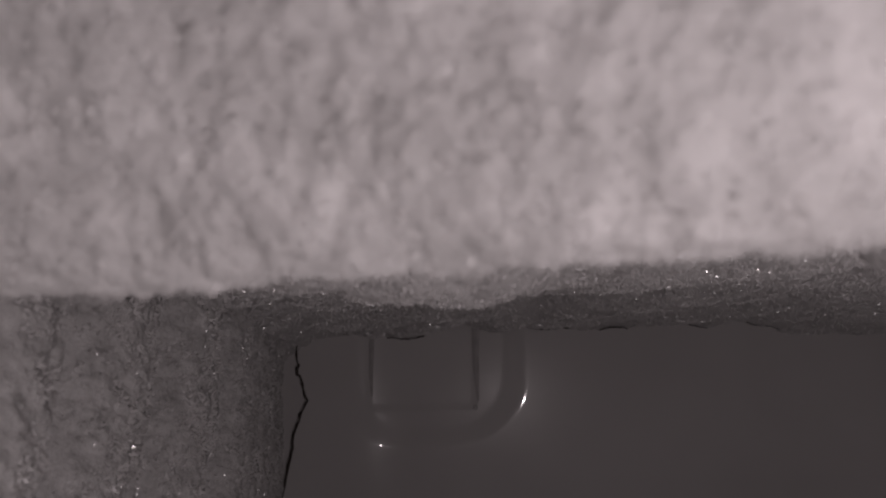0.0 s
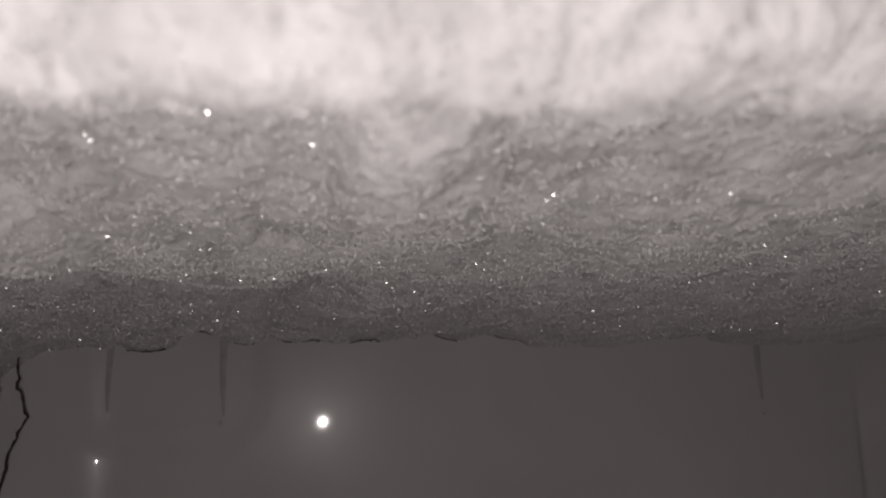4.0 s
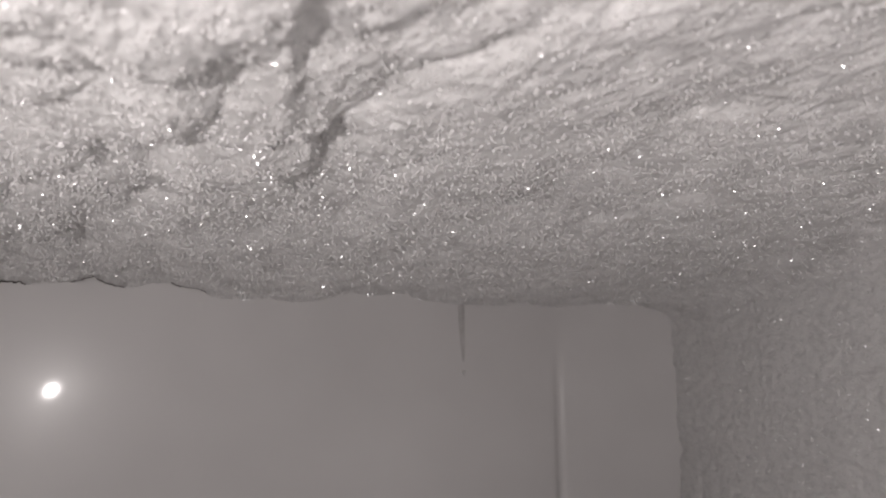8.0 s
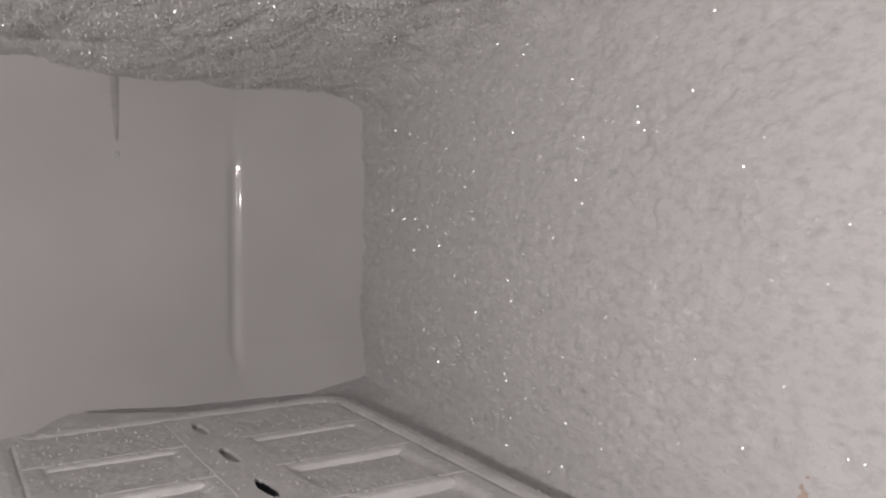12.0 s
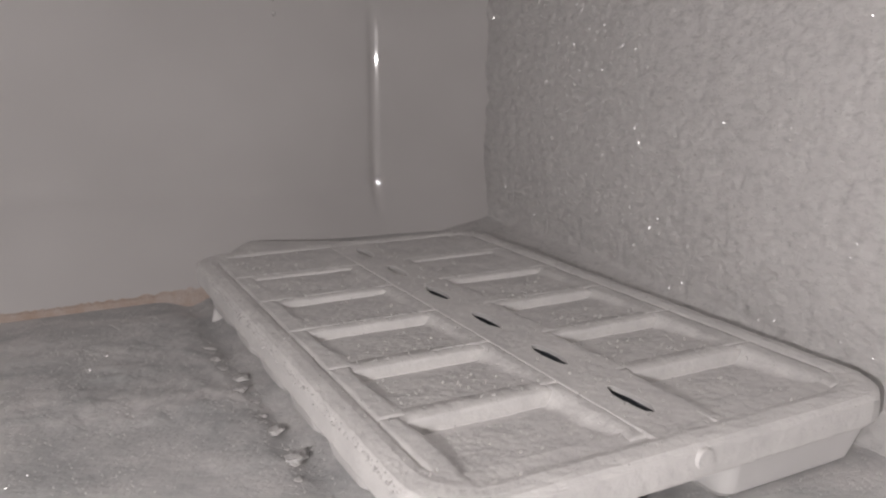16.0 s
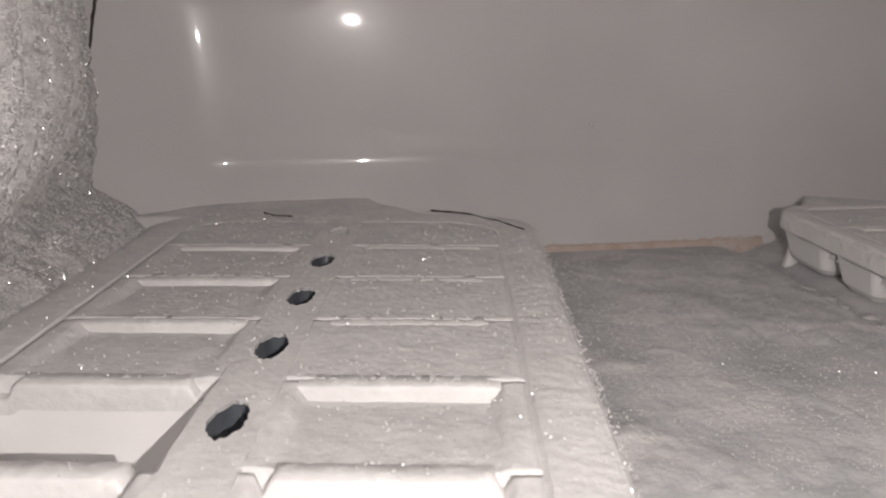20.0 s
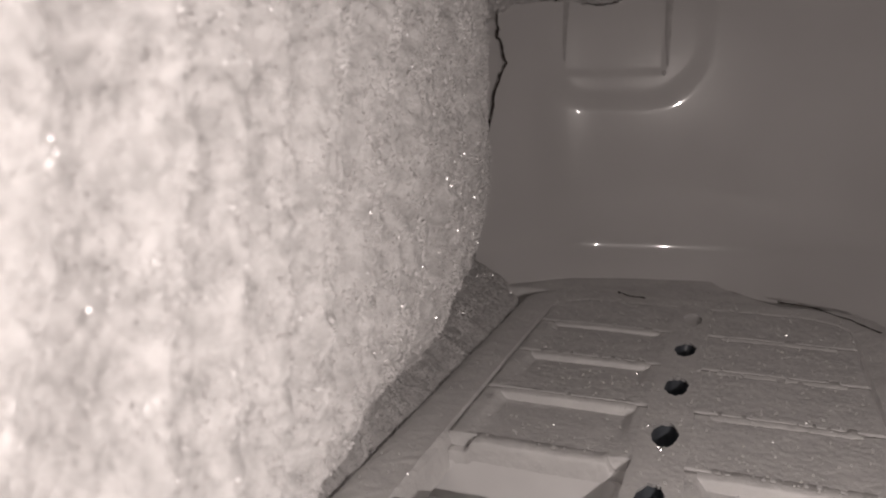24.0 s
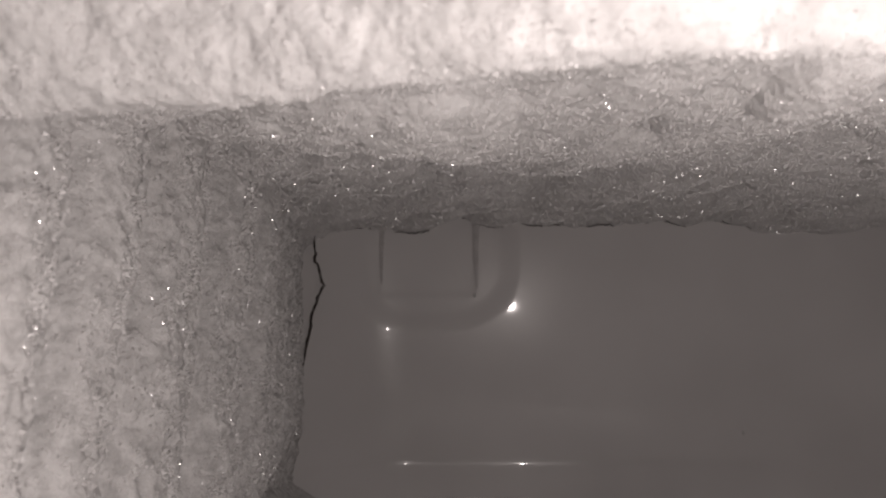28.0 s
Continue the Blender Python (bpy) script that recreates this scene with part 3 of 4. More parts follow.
def ice_tray(spec):
    root = new("ice_tray")
    root.empty_display_size = 0.02
    W, L, rows, pitch = spec["width"], spec["length"], 6, spec["pitch"]
    rib, bar = spec["rib"], spec["bar"]
    rim_w = (W - rib - 2 * bar) / 2 - 0.0035
    cell = bar + 0.007
    end_w = (L - rows * pitch) / 2 + 0.002
    part("rim", swept(W / 2, L / 2, spec["corner"], [(rim_w, -0.009), (rim_w - 0.0015, -0.0012), (rim_w - 0.003, 0.0), (0.0045, 0.0004), (0.0022, 0.0002), (0.0010, -0.0001), (0.0003, -0.0008), (0.0, -0.0014), (-0.0001, -0.0020),
         (-0.0002, -0.0066), (0.0, -0.0072), (0.0004, -0.0075), (0.0013, -0.0075), (0.0016, -0.003), (rim_w - 0.003, -0.0025)], 11, smooth=False), M_TRAY, root, "frosted white rounded tray rim")
    part("rib", rib_mesh(rib - 0.006, rows * pitch, rows, pitch, spec["hole"], spec["seed"]), M_TRAY, root, "flat frosted rib with dark oval holes")
    for r in range(rows):
        # deep pits get the painted shade colour, shallow ones the tray's own white
        pit = part("rib_hole", socket_mesh(spec["hole"], spec["pit"][r]), M_PIT_SHADE if spec["pit"][r] > 0.004 else M_TRAY, root, "hollow below the rib, coloured dark for its shade" if spec["pit"][r] > 0.004 else "shallow hole filled with frost")
        pit.location = (0, (r - (rows - 1) / 2) * pitch, 0)
    for sy in (-1, 1):
        bm = bmesh.new()
        bmesh.ops.create_cube(bm, size=1)
        for v in bm.verts:
            v.co = Vector((v.co.x * (rib - 0.0062), sy * (rows * pitch / 2 - 0.0005 + v.co.y * 0.006), -0.0003 if v.co.z > 0 else -0.008))
        bmesh.ops.bevel(bm, geom=bm.edges[:], offset=0.0005, segments=1, affect="EDGES")
        part("rib_end", bm, M_TRAY, root)
    for nx in spec["nubs"]:
        # a round moulding mark on the front of the rim
        bm = bmesh.new()
        bmesh.ops.create_cone(bm, cap_ends=True, segments=24, radius1=0.0024, radius2=0.0021, depth=0.0012)
        bmesh.ops.rotate(bm, verts=bm.verts[:], cent=(0, 0, 0), matrix=Matrix.Rotation(radians(90), 3, "X"))
        bmesh.ops.translate(bm, verts=bm.verts[:], vec=(nx, -L / 2 - 0.0003, -0.0030))
        part("nub", bm, M_TRAY, root, "small round raised mark on the rim")
    cup = None
    for col in (-1, 1):
        cx = col * (rib / 2 + bar / 2)
        for r in range(rows):
            cy = (r - (rows - 1) / 2) * pitch
            if cup is None:
                cup = part("cup", cup_mesh(cell + 0.002, pitch - 0.003, spec["deep"], 0.0034), M_CUP, root, "smooth tapered white plastic cup")
                ob = cup
            else:
                ob = new("cup", cup.data)
                ob.parent = root
                ob["label"] = cup["label"]
            # the cups reach out to just inside the rim
            x0, x1 = rib / 2 - 0.002, W / 2 - 0.0028
            y0, y1 = cy - pitch / 2 + 0.0015, cy + pitch / 2 - 0.0015
            y0, y1 = (-L / 2 + 0.0028 if r == 0 else y0), (L / 2 - 0.0028 if r == rows - 1 else y1)
            ob.location = (col * (x0 + x1) / 2, (y0 + y1) / 2, 0)
            ob.scale = ((x1 - x0) / (cell + 0.002), (y1 - y0) / (pitch - 0.003), 1)
            if r:
                b = part("divider", bar_mesh(bar + 0.0085, 0.0060, 0.0060, spec["seed"] * 31 + r * 2 + col, 0.0036 if (col, r) in spec["bare"] else 0.0003), M_TRAY, root)
                b.location = (cx, cy - pitch / 2, 0)
        for sy in (-1, 1):
            # the flat strip between the end cells and the rim
            bm = bmesh.new()
            bmesh.ops.create_cube(bm, size=1)
            for v in bm.verts:
                v.co = Vector((cx + v.co.x * (cell + 0.002), sy * (rows * pitch / 2 - 0.001 + (v.co.y * 0.006 if v.co.z > 0 else v.co.y * 0.002)), -0.0008 if v.co.z > 0 else -0.010))
            bmesh.ops.bevel(bm, geom=bm.edges[:], offset=0.0006, segments=1, affect="EDGES")
            part("end_strip", bm, M_TRAY, root)
    root["size"] = (W, L, spec["corner"])
    root.matrix_world = spec["pose"]
    root.rotation_mode = "XYZ"
    for col in (-1, 1):
        for r in range(rows):
            if (col, r) in spec["empty"]:
                continue
            seed = spec["seed"] + r * 2 + col
            level, slope = spec["level"](col, r)
            cube = new("ice_cube", ice_mesh("ice_cube", bar + 0.0130, pitch + 0.0005, level, slope, seed))
            cube.matrix_world = spec["pose"] @ Matrix.Translation((col * (rib / 2 + bar / 2), (r - (rows - 1) / 2) * pitch, 0))
            tagged(cube, "frost-covered grey-white ice cube filling a tray cell", "ice cube", spec["group"])
    return tagged(root, spec["label"], "ice tray", "ice trays on the freezer floor")


ice_tray(dict(pose=pose(0.1768, 0.1895, 0.0415, 0, 0, -2.0), width=0.123, length=0.202, pitch=0.031, rib=0.023, bar=0.037, corner=0.013, hole=(0.0021, 0.0080), deep=0.0215,
              seed=4, pit=(0.006, 0.006, 0.006, 0.006, 0.003, 0.002), empty=(), bare=(), nubs=(-0.0015,), level=lambda col, r: ((0.0012, 0.0003, 0.0001, 0, 0, 0)[r], (0.0032, 0.0036, 0.0032, 0.0022, 0.0010, 0.0002)[r]), group="ice cubes in the tray by the flat frost wall",
              label="frosted white plastic ice cube tray standing straight, filled cells"))
ice_tray(dict(pose=pose(-0.0735, 0.1835, 0.0415, 0, 0, -8.8), width=0.144, length=0.240, pitch=0.036, rib=0.020, bar=0.042, corner=0.024, hole=(0.0037, 0.0082), deep=0.0215,
              seed=9, pit=(0.012, 0.012, 0.012, 0.012, 0.006, 0.002), empty=((-1, 1),), bare=((-1, 1), (-1, 2), (1, 1)), nubs=(), level=lambda col, r: ((0.0022, 0.0005, 0.0002, 0, 0, 0)[r], (0.0034, 0.0034, 0.0028 if col < 0 else 0.0002, 0.0022 if col < 0 else 0.0003, 0.0014 if col < 0 else 0.0004, 0)[r]), group="ice cubes in the tray by the ribbed frost",
              label="frosted white plastic ice cube tray set askew, one cell empty"))


# ---- scattered crystals ----
def crystals(name, p, q, size, tall, mat, parent=None, label="", seed=0, thin=0.5, lean=0.42):
    """Small pointed frost crystals on places p with normals q, as one mesh."""
    rng = np.random.default_rng(seed)
    k = len(p)
    d = q + rng.normal(0, lean, (k, 3))
    d /= np.linalg.norm(d, axis=1, keepdims=True)
    side = np.cross(d, rng.normal(0, 1, (k, 3)))
    side /= np.linalg.norm(side, axis=1, keepdims=True)
    third = np.cross(d, side)
    s = size(p)[:, None] * rng.uniform(0.45, 1.0, (k, 1))
    w = s * thin
    base = p - q * s * 0.2
    a = [base + side * w, base - side * w * 0.5 + third * w * 0.87, base - side * w * 0.5 - third * w * 0.87, base + d * s * (tall(p)[:, None] if callable(tall) else tall) * rng.uniform(0.5, 1.0, (k, 1))]
    f = np.array([[0, 1, 3], [1, 2, 3], [2, 0, 3]])
    faces = (np.arange(k)[:, None, None] * 4 + f).reshape(-1, 3)
    ob = new(name, mesh_of(name, np.stack(a, 1).reshape(-1, 3), faces, mat, False))
    ob.parent = parent
    return tagged(ob, label, "frost crystals" if parent is None else "", kind="stuff")


def flakes(name, p, q, size, mat, parent=None, label="", seed=0):
    """Thin flat ice flakes lying at random tilts, as one mesh."""
    rng = np.random.default_rng(seed)
    k = len(p)
    mouth = np.array((-0.02, -0.03, 0.13)) if parent is None else np.array((0.0, -0.3, 0.1))
    d = mouth - p
    d = d / np.linalg.norm(d, axis=1, keepdims=True) + rng.normal(0, 0.2, (k, 3))
    d /= np.linalg.norm(d, axis=1, keepdims=True)
    side = np.cross(d, rng.normal(0, 1, (k, 3)))
    side /= np.linalg.norm(side, axis=1, keepdims=True)
    third = np.cross(d, side)
    s = (size(p)[:, None] if callable(size) else size) * rng.uniform(0.35, 1.0, (k, 1)) ** 1.5
    c0 = p + q * s * 0.45
    a = [c0 + side * s * 0.5 + d * s * 0.04, c0 - side * s * 0.5 + d * s * 0.04, c0 + third * s * 0.35 - d * s * 0.04, c0 - third * s * 0.35 - d * s * 0.04]
    f = np.array([[0, 2, 1], [0, 1, 3], [0, 3, 2], [1, 2, 3]])
    faces = (np.arange(k)[:, None, None] * 4 + f).reshape(-1, 3)
    ob = new(name, mesh_of(name, np.stack(a, 1).reshape(-1, 3), faces, mat, False))
    ob.parent = parent
    return tagged(ob, label, "ice flakes" if parent is None else "", kind="stuff")


def on_sheet(points, count, seed, flip=1.0, keep=None):
    """Random places and normals on a sheet."""
    rng = np.random.default_rng(seed)
    n, m = points.shape[:2]
    nor = normals_of(points) * flip
    i, j = rng.integers(1, n - 2, count), rng.integers(1, m - 2, count)
    u, v = rng.uniform(0, 1, (count, 1)), rng.uniform(0, 1, (count, 1))
    p = points[i, j] * (1 - u) * (1 - v) + points[i + 1, j] * u * (1 - v) + points[i, j + 1] * (1 - u) * v + points[i + 1, j + 1] * u * v
    q = nor[i, j]
    if keep is not None:
        ok = keep(p)
        p, q = p[ok], q[ok]
    return p, q


def on_meshes(obs, count, seed):
    """Random places and normals on the upper sides of meshes, by area."""
    bpy.context.view_layer.update()
    places, normals, areas = [], [], []
    for ob in obs:
        m = ob.matrix_world
        turn = m.to_3x3()
        for f in ob.data.polygons:
            n = turn @ f.normal
            if n.z > 0.5:
                vs = [ob.data.vertices[k].co for k in f.vertices]
                places.append([m @ vs[0], m @ vs[1], m @ vs[2], m @ vs[-1]])
                normals.append(n)
                areas.append(f.area)
    rng = np.random.default_rng(seed)
    places, normals, areas = np.array(places), np.array(normals), np.array(areas)
    pick = rng.choice(len(areas), count, p=areas / areas.sum())
    u, v = rng.uniform(0, 1, (count, 1)), rng.uniform(0, 1, (count, 1))
    P = places[pick]
    return P[:, 0] * (1 - u) * (1 - v) + P[:, 1] * u * (1 - v) + P[:, 2] * u * v + P[:, 3] * (1 - u) * v, normals[pick]


near = lambda p: p[:, 1] > 0.0
tuft = lambda a, b, seed, low: fbm(a, b, 0.004, 3, seed) > low       # needles grow in tufts
thinning = lambda p, y0, y1: hashed(p[:, 0] * 1e6, p[:, 1] * 1e6 + p[:, 2] * 1e6, 77) < 1 - 0.8 * ease(p[:, 1], y0, y1)
keep = lambda p: (p[:, 1] > 0.030) & tuft(p[:, 0], p[:, 1], 101, -0.10) & (thinning(p, 0.15, 0.45) | (p[:, 1] < 0.1))
crystals("frost_crystals", *on_sheet(CEILING_POINTS, 330000, 1, -1.0, keep), lambda p: 0.0008 + 0.0006 * ease(p[:, 1], 0.05, 0.25), 1.2, M_GRAIN, None, "fine white frost needles hanging under the ceiling frost", 1, 0.40, 0.6)
keep = lambda p: (p[:, 1] > -0.03) & (p[:, 2] > 0.035) & tuft(p[:, 1], p[:, 2], 102, -0.02) & thinning(p, 0.20, 0.33)
crystals("frost_crystals", *on_sheet(LEFT_POINTS, 230000, 2, 1.0, keep), lambda p: 0.0010 + 0.0005 * ease(p[:, 1], 0.03, 0.15), 1.2, M_GRAIN, None, "fine white frost needles on the ribbed side frost", 2, 0.38, 0.7)
crystals("frost_crystals", *on_sheet(RIGHT_POINTS, 100000, 3, -1.0, lambda p: near(p) & tuft(p[:, 1], p[:, 2], 103, 0.0)), lambda p: np.full(len(p), 0.0009), 0.35, M_WALL_FROST, None, "fine white frost crystals on the flat side frost", 3, 0.4, 0.7)
crystals("frost_crystals", *on_sheet(FLOOR_POINTS, 80000, 4, 1.0, lambda p: near(p) & tuft(p[:, 0], p[:, 1], 104, 0.05)), lambda p: np.full(len(p), 0.0010), 0.7, M_GRAIN, None, "fine frost crystals on the floor frost", 4, 0.4, 0.6)
front = lambda p: (p[:, 1] > -0.03) & (p[:, 1] < 0.050)
crystals("frost_crystals", *on_sheet(CEILING_POINTS, 260000, 12, -1.0, front), lambda p: np.full(len(p), 0.0009), 0.7, M_CEILING_FROST, None, "sugary white frost crystals on the front lip", 12, 0.45, 0.6)
flakes("ice_flakes", *on_sheet(CEILING_POINTS, 60000, 5, -1.0, lambda p: p[:, 1] > 0.045), lambda p: 0.00045 + 0.0005 * ease(p[:, 1], 0.07, 0.22), M_CRYSTAL, None, "glittering ice flakes on the ceiling frost", 5)
flakes("ice_flakes", *on_sheet(LEFT_POINTS, 45000, 6, 1.0, lambda p: p[:, 1] > 0.0), lambda p: 0.00045 + 0.0004 * ease(p[:, 1], 0.06, 0.25), M_CRYSTAL, None, "glittering ice flakes on the ribbed side frost", 6)
flakes("ice_flakes", *on_sheet(RIGHT_POINTS, 24000, 7, -1.0, near), lambda p: 0.0005 + 0.0004 * ease(p[:, 1], 0.05, 0.25), M_CRYSTAL, None, "glittering ice flakes on the flat side frost", 7)
flakes("ice_flakes", *on_sheet(FLOOR_POINTS, 14000, 8, 1.0, near), 0.0006, M_CRYSTAL, None, "glittering ice flakes on the floor frost", 8)
for tray in [o for o in scene.objects if o.name.startswith("ice_tray")]:
    top = [o for o in tray.children if o.name.split(".")[0] in ("rim", "rib", "divider", "end_strip")]
    top += [o for o in scene.objects if o.name.startswith("ice_cube") and (o.matrix_world.translation - tray.matrix_world.translation).length < 0.12]
    p, q = on_meshes(top, 38000, 9)
    back = tray.matrix_world.inverted()
    turn = np.array(back.to_3x3())
    p = p @ turn.T + np.array(back.translation)
    q = q @ turn.T
    crystals("frost_coat", p, q, lambda p: np.full(len(p), 0.0006), 0.35, M_GRAIN, tray, "fine white frost on the rim", 10)
    W, L, corner = tray["size"]
    ring = np.array(rounded_rect(W / 2, L / 2, corner))
    rng = np.random.default_rng(14)
    pick = rng.choice(np.nonzero(ring[:, 1] > -L / 2 + 0.012)[0], 1500)
    out = ring[pick] / np.linalg.norm(ring[pick] / (W, L), axis=1, keepdims=True) / (W, L)
    out = np.concatenate([out / np.linalg.norm(out, axis=1, keepdims=True), np.full((1500, 1), 0.25)], 1)
    at = np.concatenate([ring[pick] + rng.normal(0, 0.0006, (1500, 2)), rng.uniform(-0.0014, -0.0004, (1500, 1))], 1)
    crystals("frost_fringe", at, out, lambda p: np.full(len(p), 0.0007), 0.9, M_GRAIN, tray, "feathery white frost along the rim edge", 15)
    flakes("ice_glitter", p[:2000], q[:2000], 0.0008, M_CRYSTAL, tray, "glittering ice flakes", 11)


# ---- cracks between the frost and the back wall: their shade laid on as dark threads ----
def thread(name, pts, radius, mat, parent, label=""):
    """A thin ragged line of geometry through a few points."""
    cu = bpy.data.curves.new(name, "CURVE")
    cu.dimensions, cu.bevel_depth, cu.bevel_resolution = "3D", radius, 1
    sp = cu.splines.new("POLY")
    sp.points.add(len(pts) - 1)
    for q, (p, r) in zip(sp.points, pts):
        q.co, q.radius = (*p, 1), r
    ob = new(name, cu)
    deps = bpy.context.evaluated_depsgraph_get()
    me = bpy.data.meshes.new_from_object(ob.evaluated_get(deps))
    bpy.data.objects.remove(ob)
    me.materials.clear()
    me.materials.append(mat)
    made = new(name, me)
    made.parent = parent
    return tagged(made, label)


def ragged(line, steps, amount, seed, thick, ahead):
    """Points along a polyline of (x, z) on the back wall, jittered."""
    rnd, out = random.Random(seed), []
    for (a, b), (c0, d) in zip(line, line[1:]):
        for s in range(steps):
            f = s / steps
            x, z = a + (c0 - a) * f + rnd.uniform(-amount, amount), b + (d - b) * f + rnd.uniform(-amount, amount)
            out.append(((x, float(liner_y(np.array(x), np.array(z))) - ahead, z), rnd.uniform(0.5, 1.2) * thick))
    return out


thread("crack", ragged([(-0.141, 0.177), (-0.1455, 0.166), (-0.145, 0.154), (-0.1415, 0.143), (-0.1465, 0.129), (-0.149, 0.113), (-0.152, 0.094), (-0.1525, 0.080)], 7, 0.0006, 1, 1.0, 0.006),
       0.0006, M_CRACK_SHADE, wall_back, "thin dark thread painted as the shaded gap beside the frost")

tail = CEILING_POINTS[:, -14:-2]
edge_z = np.minimum.reduce(tail[:, :, 2], axis=1)
for k, (x0, x1) in enumerate(((-0.128, -0.117), (-0.109, -0.092), (-0.088, -0.055), (-0.048, -0.029), (-0.017, -0.004), (0.010, 0.030), (0.046, 0.060))):
    line = [(x, float(np.interp(x, CEILING_POINTS[:, -2, 0], edge_z)) - 0.0002) for x in np.linspace(x0, x1, 6)]
    thread("crack", ragged(line, 4, 0.0003, 30 + k, 1.0 if x1 < 0 else 0.6, 0.004), 0.00038, M_CRACK_SHADE, wall_back)

def crack_over(line, seed, lift=0.0426):
    rnd, pts = random.Random(seed), []
    for (a, b), (c0, d) in zip(line, line[1:]):
        for k in range(6):
            f = k / 6
            pts.append(((a + (c0 - a) * f + rnd.uniform(-0.0004, 0.0004), b + (d - b) * f + rnd.uniform(-0.0004, 0.0004), lift), rnd.uniform(0.3, 1.0)))
    thread("crack", pts, 0.0005, M_CRACK_SHADE, wall_back)


crack_over(((-0.0225, 0.3015), (-0.0110, 0.2955), (0.0005, 0.2800), (0.0090, 0.2620)), 61, 0.0420)
crack_over(((-0.0890, 0.3040), (-0.0840, 0.2980), (-0.0760, 0.2960)), 62)

# rusty seam where the back wall meets the floor
rnd = random.Random(12)
bm = bmesh.new()
prev = None
for k in range(120):
    x = -0.03 + 0.165 * k / 119
    top = 0.0002 + 0.0010 * rnd.random() + 0.0006 * math.exp(-((x - 0.122) / 0.014) ** 2)
    y = float(liner_y(np.array(x), np.array(0.022))) - 0.0007
    row = [bm.verts.new((x, y - 0.004, FLOOR_Z - 0.006)), bm.verts.new((x, y - 0.0012, FLOOR_Z - 0.001)), bm.verts.new((x, y + 0.0006, FLOOR_Z + top))]
    if prev:
        for a in (0, 1):
            bm.faces.new((prev[a], row[a], row[a + 1], prev[a + 1]))
    prev = row
part("rust_seam", bm, M_RUST, wall_back, "brown rust along the floor seam")


# rust bleeding through the frost of the flat side wall
def patch(name, points, mask, lift, mat, parent, label):
    """The faces of a sheet that a mask picks, a little above it."""
    n, m = points.shape[:2]
    p = (points + normals_of(points) * lift).reshape(-1, 3)
    q = grid_faces(n, m)[mask[:-1, :-1].ravel()]
    used, inverse = np.unique(q, return_inverse=True)
    ob = new(name, mesh_of(name, p[used], inverse.reshape(q.shape), mat))
    ob.parent = parent
    return tagged(ob, label)


def finer(points, y, z, wy, wz, n=70, m=140):
    """A small fine piece of a wall sheet round a place."""
    i = np.interp(np.linspace(y - wy, y + wy, n), points[:, 0, 1], np.arange(points.shape[0]))
    j = np.interp(np.linspace(z - wz, z + wz, m), points[0, :, 2], np.arange(points.shape[1]))
    I, J = np.meshgrid(i, j, indexing="ij")
    a, b = I.astype(int), J.astype(int)
    u, v = (I - a)[..., None], (J - b)[..., None]
    return points[a, b] * (1 - u) * (1 - v) + points[a + 1, b] * u * (1 - v) + points[a, b + 1] * (1 - u) * v + points[a + 1, b + 1] * u * v


piece = finer(RIGHT_POINTS, 0.0955, 0.0575, 0.005, 0.016)
Y, Z = piece[:, :, 1], piece[:, :, 2]
mask = np.exp(-((Y - 0.0955) / 0.0016) ** 2 - ((Z - 0.0575) / 0.0085) ** 2) + 1.1 * fbm(Y, Z * 0.6, 0.0016, 3, 91) > 0.55
patch("rust_stain", piece, mask, -0.0004, M_RUST, frost_right, "faint orange rust stain")


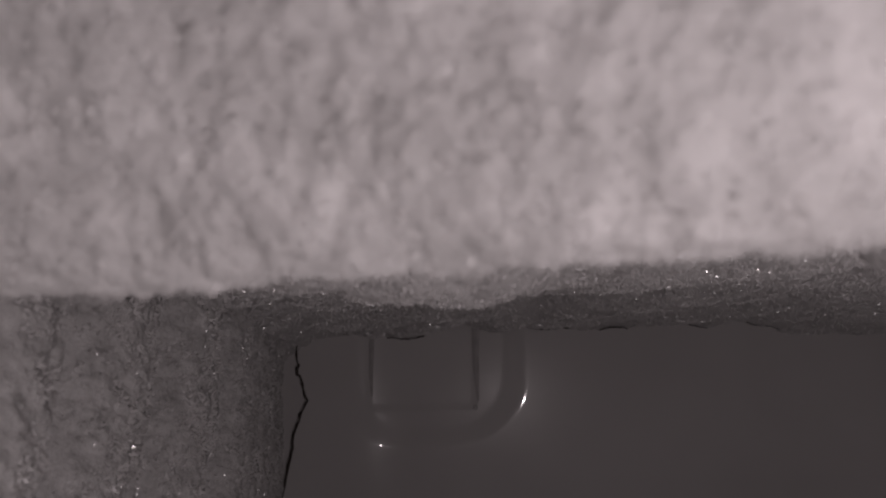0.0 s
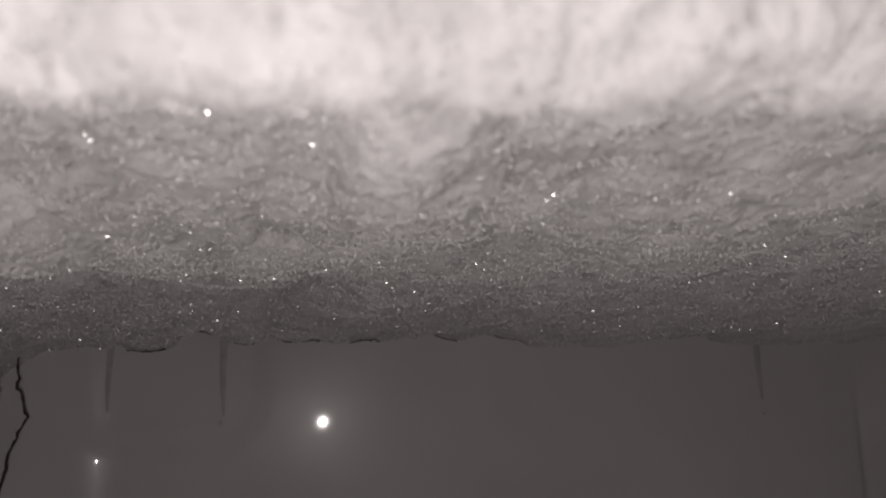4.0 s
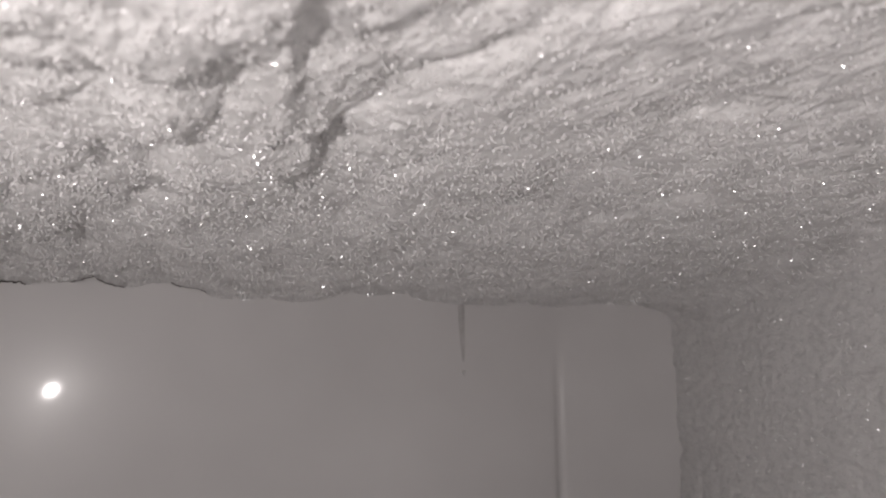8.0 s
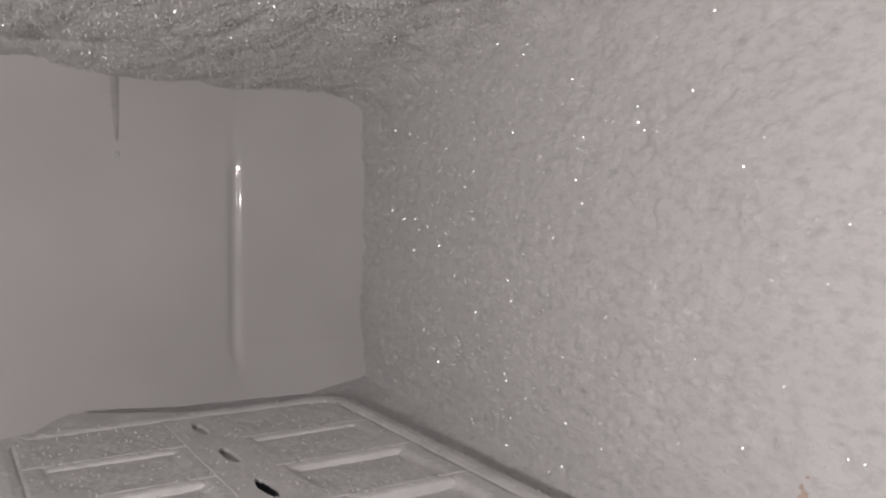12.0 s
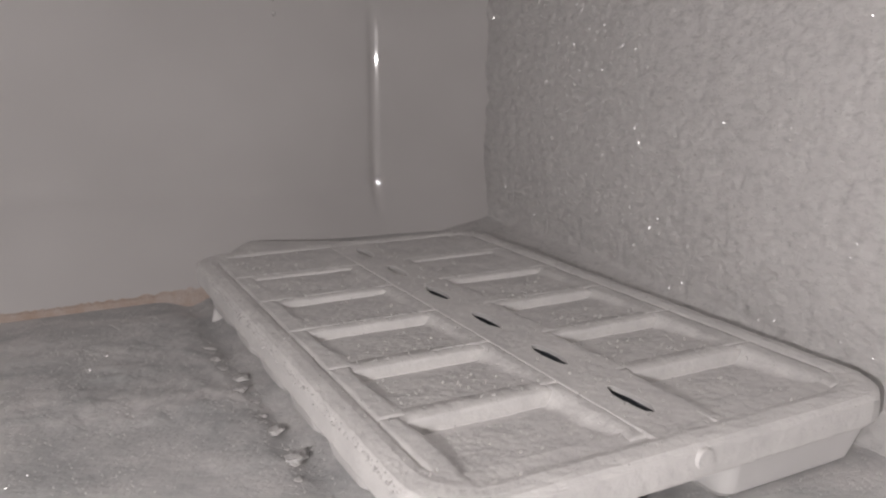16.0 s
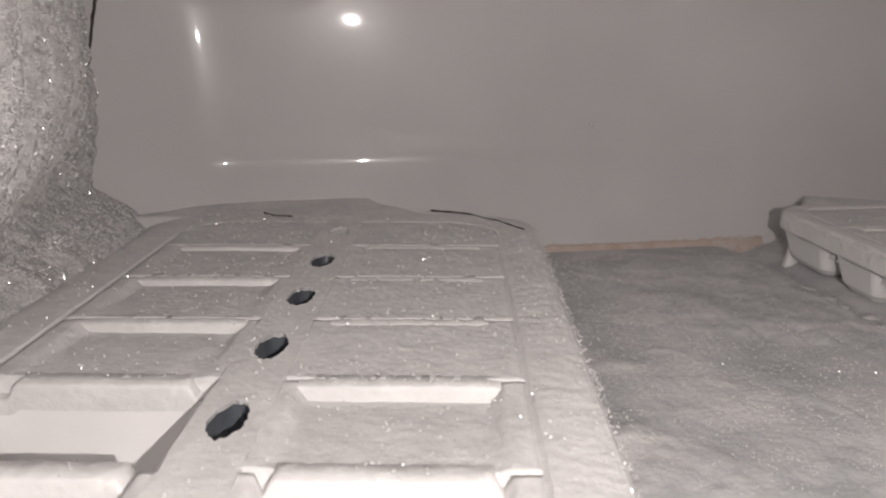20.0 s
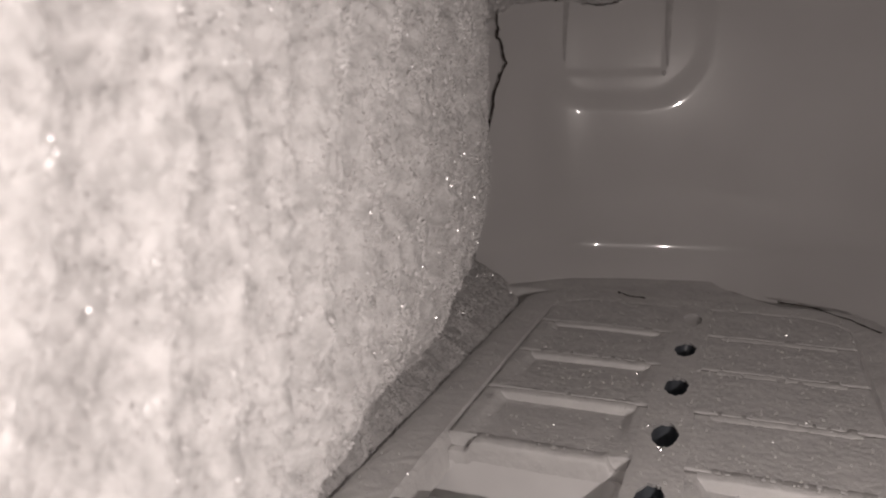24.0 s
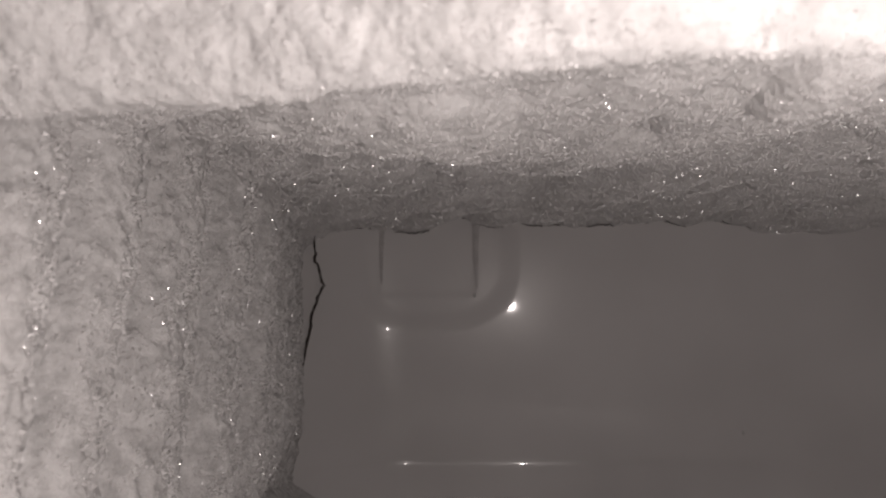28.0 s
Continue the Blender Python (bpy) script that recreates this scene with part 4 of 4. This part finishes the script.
# loose lumps of frost beside the straight tray and on the floor
def frost_chunk(x, y, size, seed):
    rnd = random.Random(seed)
    bm = bmesh.new()
    bmesh.ops.create_icosphere(bm, subdivisions=3, radius=1)
    sx, sy, sz = size * rnd.uniform(0.7, 1.2), size * rnd.uniform(0.5, 0.9), size * rnd.uniform(0.22, 0.4)
    for v in bm.verts:
        k = 1 + 0.9 * noise.noise(v.co * 1.3 + Vector((seed, 0, 0))) + 0.5 * noise.noise(v.co * 3.3 + Vector((0, seed, 0)))
        v.co = Vector((v.co.x * sx * k, v.co.y * sy * k, min(max(v.co.z, -0.5), 0.6) * sz * (1 + 0.3 * noise.noise(v.co * 3))))
    for f in bm.faces:
        f.smooth = True
    ob = part("frost_chunk", bm, M_WALL_FROST, None)
    i, j = int(np.abs(xs - x).argmin()), int(np.abs(ys - y).argmin())
    ob.matrix_world = pose(x, y, FLOOR_POINTS[i, j, 2] + sz * 0.3, rnd.uniform(-8, 8), rnd.uniform(-12, 4), rnd.uniform(-25, 25))
    return tagged(ob, "thin broken flake of white frost on the freezer floor", "frost flake", "broken frost flakes beside the tray")


xs, ys = FLOOR_POINTS[:, 0, 0], FLOOR_POINTS[0, :, 1]
for k in range(16):
    y = 0.104 + 0.0098 * k + random.Random(k).uniform(-0.003, 0.003)
    frost_chunk(0.1150 + 0.035 * (y - 0.1895) - random.Random(90 + k).uniform(-0.001, 0.0035), y, random.Random(50 + k).uniform(0.0010, 0.0034), k)


# grey streaks down the back wall from the frost: a drip mark, and painted edge shade
def drip_edge_shade(x, top, foot, width, seed):
    rnd = random.Random(seed)
    bm = bmesh.new()
    prev = None
    for k in range(25):
        f = k / 24
        z = top + (foot - top) * f
        w = width * (1 - f) ** 0.5 * 0.5 * rnd.uniform(0.9, 1.1) + 0.0002
        row = []
        for side in (-1, 0, 1):
            px = x + side * w + 0.0003 * math.sin(5 * f + seed)
            row.append(bm.verts.new((px, float(liner_y(np.array(px), np.array(z))) - (0.0006 if side == 0 else 0.0002), z)))
        if prev:
            for a in (0, 1):
                bm.faces.new((prev[a], prev[a + 1], row[a + 1], row[a]))
        prev = row
    for f in bm.faces:
        f.smooth = True
    part("drip_edge_shade", bm, M_DRIP_EDGE_SHADE, wall_back, "dull grey streak, as drip mark and as painted edge shade")


# the first two paint shade on the inner hollow's edges, the third is a drip
drip_edge_shade(-0.1165, 0.178, 0.143, 0.0024, 1)
drip_edge_shade(-0.0705, 0.180, 0.140, 0.0034, 2)
drip_edge_shade(0.1695, 0.172, 0.139, 0.0034, 3)


# frozen drops at the foot of the streaks on the back wall
def ice_drop(x, z, size):
    bm = bmesh.new()
    bmesh.ops.create_icosphere(bm, subdivisions=2, radius=size)
    for v in bm.verts:
        v.co.z *= 1.5 if v.co.z > 0 else 1.0
    for f in bm.faces:
        f.smooth = True
    ob = part("ice_drop", bm, M_CRYSTAL, None)
    ob.location = (x, float(liner_y(np.array(x), np.array(z))) - size * 0.4, z)
    return tagged(ob, "small frozen clear drop on the back wall", "ice drop", "frozen drops on the back wall")


for x, z in ((-0.0715, 0.137), (0.170, 0.134), (0.055, 0.071)):
    ice_drop(x, z, 0.0009)
